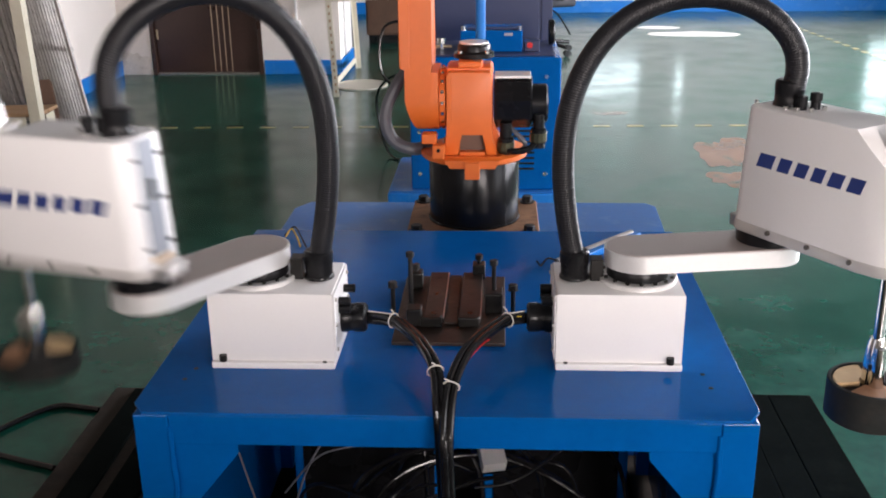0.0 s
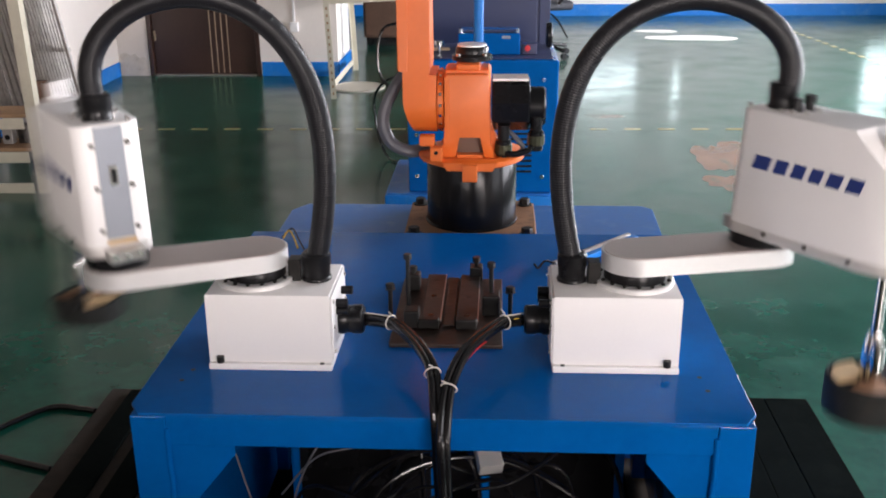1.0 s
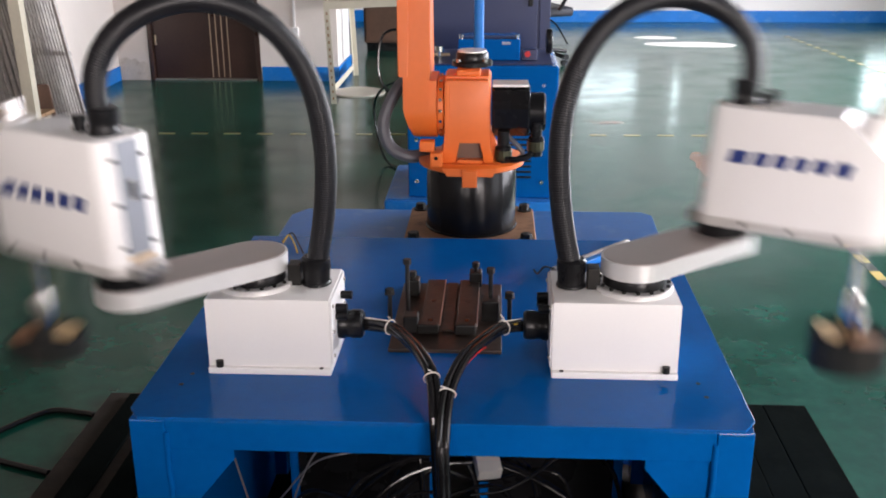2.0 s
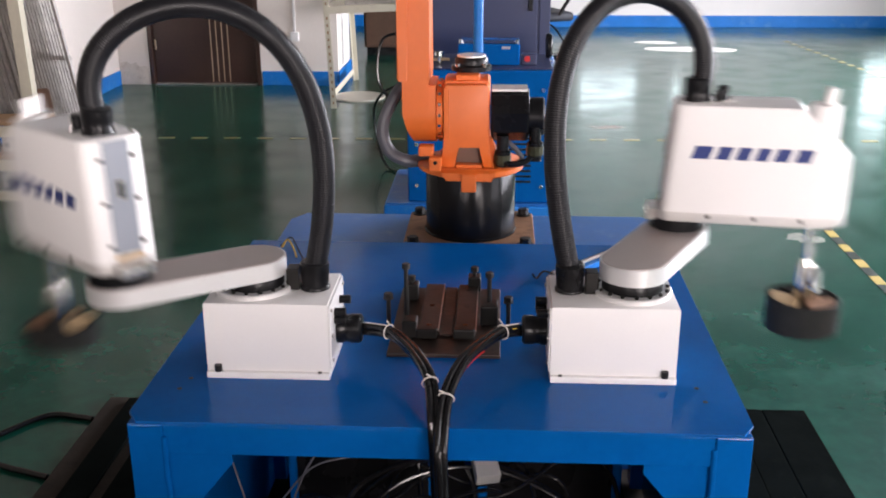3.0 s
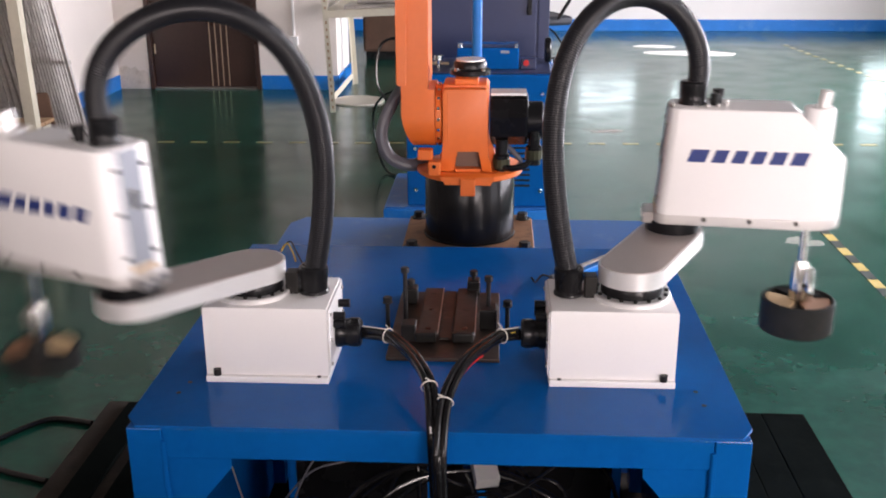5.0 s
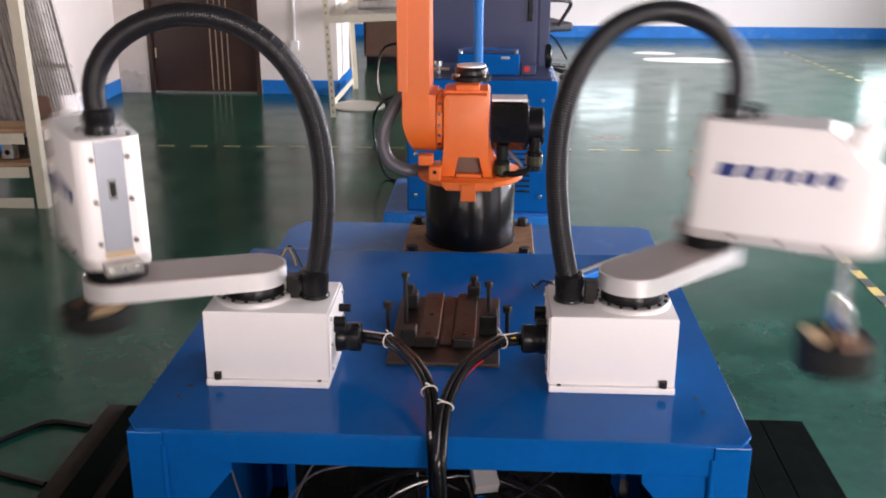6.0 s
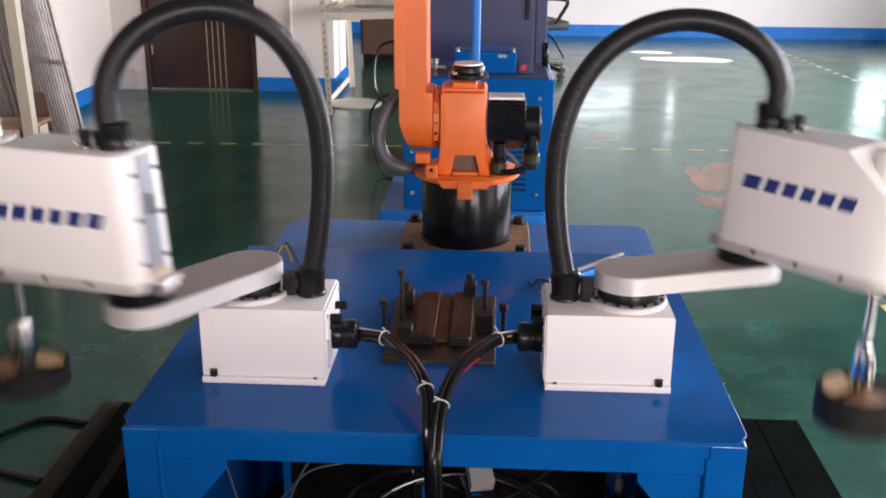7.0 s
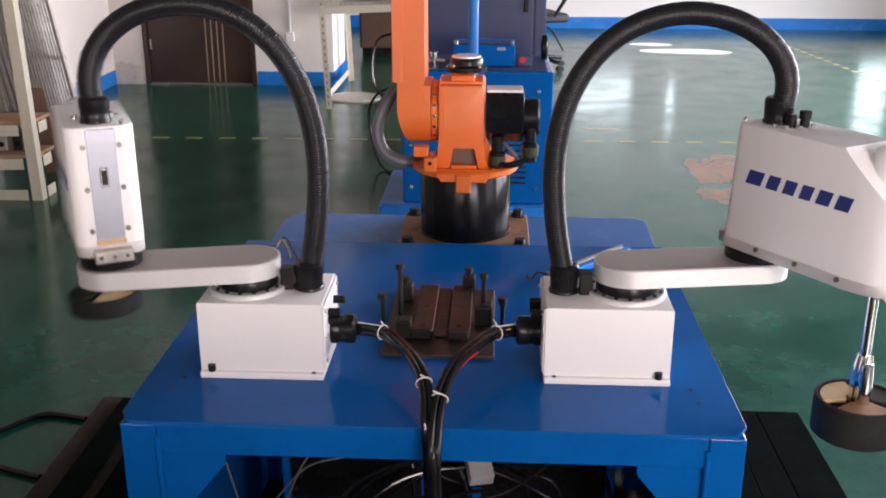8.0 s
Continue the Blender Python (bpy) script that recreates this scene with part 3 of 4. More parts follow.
    part("spindle_tip", rod(0.0115, 0.040, 18, 0.002, m=pose(quill + 0.004, 0, HOUSE_H - 0.009, 0, 9, 0)), "alu", fore, smooth=40)

    # spindle with the gripper drum, turning about its own axis
    low = 0.020 if key == "left" else 0.0
    top = -0.151 if key == "left" else -0.125
    q = part("spindle", rod(0.0082, 0.215, 20, m=pose(0, 0, -0.165)), "chrome", A, "polished steel spindle shaft", 40)
    for sx in (-1, 1):
        half = lathe([(0, -0.142 - low), (0.0135, -0.142 - low), (0.0140, -0.138 - low), (0.0138, -0.088 - low), (0.0120, -0.066 - low), (0.0088, -0.052 - low), (0, -0.051 - low)], 24, m=pose(sx * 0.0040, 0, 0))
        bmesh.ops.bisect_plane(half, geom=half.verts[:] + half.edges[:] + half.faces[:], plane_co=(sx * 0.0005, 0, 0), plane_no=(-sx, 0, 0), clear_outer=True)
        bmesh.ops.holes_fill(half, edges=[e for e in half.edges if e.is_boundary])
        part("clamp_half", half, "chrome", q, "bright split clamp on the shaft", 40)
    part("clamp_bolt", rod(0.004, 0.004, 12, m=pose(0.006, -0.0155, -0.095 - low, 90, 0, 0)), "bolt", q)
    part("clamp_sleeve", lathe([(0, -0.138), (0.0108, -0.138), (0.0116, -0.134), (0.0114, -0.086), (0.0092, -0.062), (0, -0.060)], 18, m=pose(0.014, -0.009, -low)), "chrome", q, smooth=40)
    part("drum", lathe([(0.066, top), (0.068, top - 0.002), (0.068, -0.186), (0.066, -0.188), (0, -0.188), (0, top - 0.010), (0.062, top - 0.010), (0.062, top), (0.066, top)], 36), "drum", q, "dark drum gripper with tan inserts", 40)
    for a0, mt in ((150, "tan"), (275, "rust"), (30, "drum")):
        sec = arc(0, 0, 0.0585, a0, a0 + 95, 10) + arc(0, 0, 0.020, a0 + 95, a0, 6)
        part("insert", prism(sec, top - 0.010, top - 0.002, bevel=0.0008), mt, q)

    rings = []
    for i in range(HOSE_N):
        r = new("hose_segment", RING)
        r.parent = A
        rings.append(r)
    ROBOTS[key] = (A, up, fore, q, rings)
    return A


JR, JL = (0.3289, 0.2512), (-0.3338, 0.2430)
build_scara("right", pose(*JR, TABLE_Z), "white assembly robot with aluminium link and corrugated hose on the table")
build_scara("left", pose(*JL, TABLE_Z, 0, 0, 180), "white assembly robot with aluminium link and corrugated hose on the table")


# ---------------------------------------------------------------- on the table
def build_fixture():
    F = thing("clamping_fixture", pose(0, 0, TABLE_Z), "oily brown iron clamping fixture bolted to the blue table", "fixture")
    part("ground_plate", box(-0.104, 0.102, 0.256, 0.585, 0.0, 0.008, bevel=0.002), "iron", F, "stained iron ground plate")
    for x0, x1 in ((-0.052, -0.014), (0.016, 0.056)):
        r = part("rail", box(x0, x1, 0.335, 0.575, 0.0105, 0.021, bevel=0.002), "iron", F)
        for y in (0.36, 0.455, 0.545):
            part("rail_hole", rod(0.006, 0.001, 14, m=pose((x0 + x1) / 2, y, 0.0204)), "black", r)
        part("bright_edge", box(x1 - 0.0012, x1 + 0.0006, 0.337, 0.573, 0.0175, 0.0215), "steel", r)
    part("key_bar", box(-0.010, 0.012, 0.33, 0.575, 0.0105, 0.014, bevel=0.001), "iron", F)
    for x, y, s in ((-0.068, 0.335, 0.028), (-0.079, 0.52, 0.028), (0.080, 0.40, 0.034), (0.048, 0.575, 0.026)):
        part("clamp_block", box(x - s / 2, x + s / 2, y - s * 0.6, y + s * 0.6, 0.0105, 0.0105 + s * 1.2, bevel=0.003), "bolt", F)
    for x0 in (-0.034, 0.036):
        part("end_stop", box(x0 - 0.022, x0 + 0.018, 0.315, 0.334, 0.0105, 0.030, bevel=0.003), "bolt", F)
    for x, y, h in ((-0.081, 0.415, 0.102), (0.080, 0.405, 0.090), (0.048, 0.572, 0.040), (-0.079, 0.52, 0.038)):
        part("stud", rod(0.0043, h, 12, m=pose(x, y, 0.0105)), "bolt", F)
        part("stud_head", hexbolt(0.0080, 0.011, pose(x, y, 0.0105 + h)), "bolt", F)
    return F


build_fixture()


def build_loose_bolt(x, y, h):
    B = thing("hex_bolt", pose(x, y, TABLE_Z), "dark upright hex bolt standing in the blue tabletop", "bolt", "bolts beside the fixture")
    part("shank", rod(0.0043, h, 14), "bolt", B)
    part("head", hexbolt(0.0088, 0.010, pose(0, 0, h)), "bolt", B)
    part("washer", rod(0.0100, 0.0016, 18, m=pose(0, 0, h - 0.0017)), "bolt", B)


build_loose_bolt(-0.115, 0.405, 0.056)
build_loose_bolt(0.117, 0.41, 0.050)


def offset_line(pts, k, r):
    a = k * 2.1 + 0.4
    return [(x + r * math.cos(a), y + 0.35 * r * math.sin(a), z + r * 0.9 * math.sin(a)) for x, y, z in pts]


def tie(name, at, d, r, parent):
    """A pale cable tie with its tail."""
    k = along(at, Vector(at) + Vector(d))
    bm = bmesh.new()
    ring = [k @ Vector((r * math.cos(a * math.pi / 8), r * math.sin(a * math.pi / 8), 0)) for a in range(17)]
    tube(ring, 0.0011, 6, bm, n=0)
    tail = [k @ Vector((r, 0, 0)), k @ Vector((r + 0.006, 0.003, 0.002)), k @ Vector((r + 0.010, 0.008, 0.003))]
    tube(tail, 0.0011, 6, bm, n=3)
    return part(name, bm, "tape", parent, "off-white plastic cable tie")


LEFT_RUN = [(-0.142, 0.2435, 0.712), (-0.095, 0.225, 0.714), (-0.0655, 0.185, 0.713), (-0.038, 0.125, 0.714), (-0.011, 0.052, 0.703), (-0.001, -0.010, 0.660), (0.003, -0.019, 0.575), (0.006, -0.019, 0.49), (0.007, -0.005, 0.30), (0.02, 0.08, 0.06), (0.10, 0.20, 0.035)]
RIGHT_RUN = [(0.139, 0.2512, 0.712), (0.105, 0.228, 0.716), (0.075, 0.175, 0.719), (0.040, 0.105, 0.714), (0.0165, 0.022, 0.692), (0.010, -0.034, 0.634), (0.011, -0.043, 0.57), (0.014, -0.043, 0.49), (0.016, -0.005, 0.30), (0.03, 0.10, 0.06), (-0.06, 0.24, 0.035)]


def build_cables():
    for run, tag in ((LEFT_RUN, 0), (RIGHT_RUN, 1)):
        C = thing("cable_bundle", pose(0, 0, 0), "bundle of black cables tied together and hanging over the table edge", "cable", "robot cables")
        for k in range(3):
            part("cable", tube(offset_line(run, k, 0.0066), 0.0060, 12, n=8), "cable", C)
        part("wire", tube(offset_line(run[:2], 1, 0.010), 0.0018, 6, n=8), "red", C, "thin red wire")
        part("wire", tube(offset_line(run[:2], 0, 0.012), 0.0016, 6, n=8), "yellow", C, "thin yellow wire")
        part("wire", tube(offset_line(run[:2], 0.6, 0.011), 0.0012, 6, n=8), "tape", C, "thin white wire")
        for j in (1, 4):
            d = Vector(run[j + 1]) - Vector(run[j - 1])
            tie("cable_tie", run[j], d, 0.0132, C)
        if tag:
            part("wire", tube([(0.036, 0.105, 0.690), (0.040, 0.108, 0.696), (0.052, 0.125, 0.705), (0.066, 0.143, 0.711), (0.074, 0.152, 0.713)], 0.0016, 6), "red", C, "thin red wire loop")


build_cables()

w = thing("loose_wire", pose(0, 0, 0), "yellow and black stripped wire ends on the blue table", "wire")
part("strand", tube([(-0.415, 0.84, 0.655), (-0.405, 0.86, 0.668), (-0.385, 0.82, 0.664), (-0.368, 0.775, 0.654)], 0.002, 6), "yellow", w)
part("strand", tube([(-0.42, 0.85, 0.655), (-0.40, 0.875, 0.668), (-0.375, 0.82, 0.662), (-0.352, 0.765, 0.655)], 0.002, 6), "cable", w)
rod_thing = thing("steel_rod", pose(0, 0, 0), "bright steel rod lying beside a blue bar on the table", "rod")
part("bar", bar((0.215, 0.675, 0.658), (0.40, 0.875, 0.658), 0.0075), "steel", rod_thing)
part("blue_bar", box(0, 0.27, -0.008, 0.008, 0, 0.014, bevel=0.002, m=pose(0.232, 0.660, TABLE_Z + 0.001, 0, 0, 47.5)), "skirting", rod_thing, "bright blue bar")
part("wire_end", tube([(0.215, 0.672, 0.662), (0.195, 0.668, 0.668), (0.18, 0.66, 0.655), (0.172, 0.672, 0.660)], 0.0022, 6), "cable", rod_thing)


# ---------------------------------------------------------------- the orange robot
def build_orange_robot():
    R = thing("jointed_robot", pose(0.024, 1.10, 0.60), "orange painted six axis robot arm on a black round base", "robot")
    pl = part("base_plate", prism([(-0.165, -0.14), (-0.14, -0.165), (0.14, -0.165), (0.165, -0.14), (0.165, 0.14), (0.14, 0.165), (-0.14, 0.165), (-0.165, 0.14)], 0.0, 0.024, bevel=0.003), "rust", R, "rusty brown steel base plate")
    for x in (-0.14, 0.14):
        for y in (-0.125, 0.125):
            part("anchor_bolt", hexbolt(0.014, 0.018, pose(x, y, 0.024)), "bolt", pl)
            part("anchor_washer", rod(0.020, 0.003, 18, m=pose(x, y, 0.0242)), "bolt", pl)
    part("pedestal", lathe([(0, 0.0245), (0.117, 0.0245), (0.118, 0.028), (0.115, 0.031), (0.114, 0.05), (0.114, 0.184), (0.110, 0.190), (0, 0.190)], 48), "gloss_black", R, "glossy black round pedestal", 40)
    # turning column
    part("turntable", lathe([(0, 0.191), (0.131, 0.191), (0.134, 0.194), (0.134, 0.204), (0.130, 0.207), (0, 0.207)], 48), "orange", R, smooth=40)
    part("skirt", prism([(-0.056, 0.187), (0.054, 0.186), (0.064, 0.2055), (-0.068, 0.2055)], 0.128, 0.1325, m=Matrix(((1, 0, 0, 0), (0, 0, -1, 0), (0, 1, 0, 0), (0, 0, 0, 1)))), "orange", R)
    part("pointer", box(-0.019, 0.017, -0.144, -0.1325, 0.162, 0.2035, bevel=0.002), "orange", R)
    flip = Matrix(((1, 0, 0, 0), (0, 0, 1, 0), (0, 1, 0, 0), (0, 0, 0, 1)))
    foot = [(-0.082, 0.2076), (-0.077, 0.214), (-0.072, 0.228), (-0.068, 0.248), (-0.066, 0.275)]
    c = part("column", prism(foot + [(-0.066, 0.410), (-0.060, 0.418), (0.042, 0.418), (0.048, 0.410), (0.048, 0.275), (0.053, 0.245), (0.066, 0.222), (0.086, 0.2076)], -0.055, 0.055, bevel=0.004, m=flip), "orange", R, "orange cast column", 35)
    face = prism([(-0.074, 0.2085), (-0.070, 0.222), (-0.066, 0.245), (-0.064, 0.275), (-0.064, 0.405), (-0.058, 0.412), (0.040, 0.412), (0.046, 0.405), (0.046, 0.275), (0.048, 0.245), (0.053, 0.224), (0.060, 0.2085), (0.0345, 0.2085), (0.030, 0.2165), (0.026, 0.262), (-0.030, 0.262), (-0.034, 0.2165), (-0.0385, 0.2085)], -0.086, -0.0552, m=flip)
    bmesh.ops.bevel(face, geom=[e for e in face.edges if max(e.verts[0].co.y, e.verts[1].co.y) < -0.0855], offset=0.003, segments=2, profile=0.5, affect='EDGES')
    part("column_face", face, "orange", c, "", 30)
    # the pocket's shade is put into this panel's brown colour
    part("pocket_shade", box(-0.036, 0.032, -0.0640, -0.0553, 0.2165, 0.263), "brown_board", c, "brown panel standing in for shade in the recess")
    part("pocket_lip", box(-0.0335, 0.0295, -0.090, -0.0645, 0.2085, 0.2170, bevel=0.0015), "orange", c)
    part("apron", prism([(-0.100, -0.045), (-0.072, -0.104), (0.064, -0.104), (0.090, -0.045), (0.090, 0.06), (-0.100, 0.06)], 0.2072, 0.2084, bevel=0.0004), "orange", c)
    part("cap", box(-0.036, 0.022, -0.060, 0.03, 0.4182, 0.432, bevel=0.003), "orange", c)
    part("cast_seam", box(-0.0635, -0.052, -0.0875, -0.0845, 0.278, 0.404, bevel=0.0006), "orange", c)
    part("web", prism([(0.0502, 0.2076), (0.090, 0.2076), (0.070, 0.232), (0.0502, 0.285)], -0.0545, -0.03, m=flip), "orange", c)
    # joint ring between column and arm, with bolts round it
    ring = part("joint_ring", rod(0.0745, 0.016, 40, 0.002, m=pose(-0.0665, -0.01, 0.338, 0, -90, 0)), "orange", R, "orange joint ring with bolts round it", 40)
    for i in range(18):
        a = radians(i * 20)
        part("ring_bolt", rod(0.0042, 0.0035, 8, m=look((-0.0745, -0.01 + 0.0742 * math.cos(a), 0.338 + 0.0742 * math.sin(a)), (-0.0745, -0.01, 0.338))), "chrome", ring)
    # lower arm, widest at the pivot and rising out of view
    side = Matrix(((0, 0, 1, 0), (1, 0, 0, 0), (0, 1, 0, 0), (0, 0, 0, 1)))
    prof = arc(-0.01, 0.335, 0.076, 175, 365, 24) + [(0.072, 0.43), (0.052, 0.62), (0.040, 0.95), (-0.045, 0.95), (-0.070, 0.62), (-0.088, 0.43)]
    arm = prism(prof, -0.170, -0.104, m=side)
    bmesh.ops.bevel(arm, geom=[e for e in arm.edges if max(e.verts[0].co.x, e.verts[1].co.x) < -0.1695], offset=0.012, segments=3, profile=0.5, affect='EDGES')
    # the casting draws in towards the foot of the pivot
    for v in arm.verts:
        if v.co.z < 0.40 and v.co.x < -0.13:
            k = min(1.0, (0.40 - v.co.z) / 0.15)
            v.co.x += 0.036 * k * k
    for v in arm.verts:
        if v.co.z > 0.42:
            v.co.x += 0.006
    part("lower_arm", arm, "orange", R, "orange cast lower arm", 35)
    part("pivot_housing", prism(arc(-0.01, 0.335, 0.076, 175, 365, 24) + [(0.062, 0.410), (-0.080, 0.410)], -0.1042, -0.0835, m=side), "orange", R, "orange pivot housing", 35)
    part("arm_rib", prism([(-0.090, 0.42), (-0.078, 0.43), (-0.060, 0.62), (-0.038, 0.95), (-0.050, 0.95), (-0.074, 0.62)], -0.176, -0.150, bevel=0.004, m=side), "orange", R)
    part("stop_lug", box(-0.125, -0.088, -0.105, -0.07, 0.240, 0.266, bevel=0.004), "orange", R)
    part("stop_lug", box(-0.098, -0.068, -0.125, -0.09, 0.2072, 0.242, bevel=0.004), "orange", R)
    part("lug_hole", rod(0.005, 0.001, 12, m=pose(-0.083, -0.1252, 0.230, 90, 0, 0)), "black", R)
    # shoulder motor
    mo = part("motor", prism(arc(0, 0, 0.066, 0, 345, 8), 0, 0.094, bevel=0.006, m=pose(0.050, -0.01, 0.328, 0, 90, 0)), "black", R, "black servo motor")
    part("motor_plate", box(0.052, 0.140, -0.040, 0.03, 0.3885, 0.395, bevel=0.001), "alu", mo, "bright motor lid")
    part("encoder_cap", lathe([(0, 0), (0.048, 0), (0.048, 0.034), (0.043, 0.039), (0, 0.039)], 28, m=pose(0.144, -0.01, 0.322, 0, 90, 0)), "black", mo, smooth=40)
    for x, z, y in ((0.080, 0.200, -0.06), (0.160, 0.219, -0.045)):
        part("plug_shell", lathe([(0, 0.012), (0.0185, 0.012), (0.0215, 0.016), (0.0215, 0.026), (0.0215, 0.036), (0.0185, 0.04), (0, 0.04)], 12, m=pose(x, y, z)), "olive", mo, "olive metal connector shell")
        part("plug", lathe([(0, 0), (0.017, 0), (0.017, 0.02), (0.020, 0.022), (0.020, 0.045), (0.015, 0.05), (0.015, 0.085), (0, 0.085)], 20, m=pose(x, y, z)), "black", mo, smooth=40)
    part("motor_cable", tube([(0.080, -0.06, 0.225), (0.088, -0.075, 0.218), (0.11, -0.080, 0.217), (0.14, -0.065, 0.222), (0.158, -0.05, 0.240)], 0.008, 10), "black", mo)
    part("motor_lead", tube([(0.066, -0.02, 0.285), (0.092, -0.05, 0.268), (0.118, -0.062, 0.245), (0.128, -0.06, 0.228), (0.120, -0.05, 0.215)], 0.006, 10), "conduit", mo, "grey motor lead")
    # upright motor on top
    tm = part("top_motor", lathe([(0, 0.4325), (0.050, 0.4325), (0.050, 0.444), (0.041, 0.448), (0.041, 0.462), (0.038, 0.466), (0, 0.466)], 32, m=pose(0.0, 0.02, 0)), "black", R, "black upright servo motor", 40)
    part("motor_lid", rod(0.036, 0.004, 28, m=pose(0.0, 0.02, 0.4662)), "alu", tm, smooth=40)
    for a in range(4):
        part("lid_screw", rod(0.006, 0.008, 10, m=pose(0.0455 * math.cos(a * 1.57 + 0.78), 0.02 + 0.0455 * math.sin(a * 1.57 + 0.78), 0.444)), "chrome", tm)
    # grey conduit behind the arm
    part("conduit", tube([(-0.15, 0.03, 0.42), (-0.195, 0.01, 0.36), (-0.222, -0.005, 0.29), (-0.205, -0.01, 0.23), (-0.155, -0.01, 0.205), (-0.10, 0.03, 0.21)], 0.016, 12), "conduit", R, "grey flexible conduit")
    part("thin_cable", tube([(-0.16, 0.05, 0.52), (-0.225, 0.05, 0.50), (-0.235, 0.04, 0.40), (-0.19, 0.03, 0.34)], 0.0035, 8), "cable", R)
    return R


build_orange_robot()
post = thing("blue_post", pose(0.038, 1.245, 0.6), "bright blue painted steel post behind the orange robot", "post")
part("tube", rod(0.0125, 1.0, 20), "skirting", post, smooth=40)
part("foot", rod(0.028, 0.008, 20), "blue_dull", post)


# ---------------------------------------------------------------- under the table
def build_under_table():
    U = thing("control_box", pose(0, 0, 0), "dark blue control box on the platform under the table", "control box")
    part("body", box(-0.33, -0.02, 0.40, 0.80, 0.021, 0.42, bevel=0.006), "blue", U)
    part("front_panel", box(-0.31, -0.04, 0.394, 0.3995, 0.05, 0.39, bevel=0.002), "black", U)
    V = thing("control_box", pose(0, 0, 0), "dark blue control box on the platform under the table", "control box")
    part("body", box(0.06, 0.36, 0.45, 0.80, 0.021, 0.36, bevel=0.006), "blue", V)
    part("front_panel", box(0.08, 0.34, 0.444, 0.4495, 0.05, 0.33, bevel=0.002), "black", V)
    D = thing("steel_tube", pose(0, 0, 0), "bright square steel tube propped under the table", "tube")
    tube_bm = box(-0.022, 0.022, -0.014, 0.014, 0, 0.42, bevel=0.002, m=look((0.084, 0.19, 0.440), (0.012, 0.50, 0.6)) @ pose(0, 0, -0.42))
    part("square_tube", tube_bm, "alu", D)
    part("torn_lip", prism([(-0.022, -0.012), (-0.010, -0.020), (0.004, -0.013), (0.016, -0.024), (0.022, -0.010), (0.022, 0.0), (-0.022, 0.0)], -0.0142, -0.0118, m=look((0.084, 0.19, 0.440), (0.012, 0.50, 0.6)) @ pose(0, 0, 0, 90, 0, 0)), "alu", D)
    K = thing("cable_tangle", pose(0, 0, 0), "tangle of black and grey cables under the table", "cable")
    rnd = random.Random(5)
    for i in range(8):
        x0, x1 = rnd.uniform(-0.36, 0.0), rnd.uniform(-0.05, 0.36)
        pts = [(x0, rnd.uniform(0.15, 0.35), 0.03), (x0 + 0.04, rnd.uniform(0.15, 0.32), rnd.uniform(0.25, 0.42)), ((x0 + x1) / 2, rnd.uniform(0.16, 0.34), rnd.uniform(0.34, 0.50)), (x1 - 0.03, rnd.uniform(0.18, 0.34), rnd.uniform(0.25, 0.40)), (x1, rnd.uniform(0.2, 0.36), 0.03)]
        part("cable", tube(pts, rnd.choice((0.004, 0.005, 0.007)), 8), "cable", K)
    for pts in ([(-0.30, 0.20, 0.30), (-0.27, 0.20, 0.40), (-0.235, 0.21, 0.47), (-0.19, 0.25, 0.51), (-0.15, 0.30, 0.52)], [(-0.31, 0.22, 0.36), (-0.24, 0.20, 0.45), (-0.17, 0.20, 0.475), (-0.09, 0.24, 0.47)], [(-0.38, 0.18, 0.47), (-0.355, 0.16, 0.40), (-0.33, 0.16, 0.30)]):
        part("bright_cable", tube(pts, 0.0019, 8), "conduit", K, "thin grey cable")
    for pts in ([(-0.10, 0.15, 0.39), (-0.05, 0.14, 0.43), (-0.01, 0.14, 0.435)], [(0.05, 0.14, 0.43), (0.12, 0.15, 0.44), (0.20, 0.2, 0.47), (0.28, 0.25, 0.52)]):
        part("cable", tube(pts, 0.0030, 8), "cable", K)


build_under_table()
fc = thing("floor_cable", pose(0, 0, 0), "thick black cable looped on the green floor", "cable")
part("cable", tube([(-1.072, 1.155, 0.0085), (-1.11, 1.165, 0.0085), (-1.205, 1.173, 0.0085), (-1.28, 1.085, 0.0085), (-1.325, 0.99, 0.0085), (-1.30, 0.925, 0.0085), (-1.205, 0.886, 0.0085), (-1.12, 0.858, 0.0085), (-1.072, 0.842, 0.0085)], 0.0085, 12), "cable", fc)


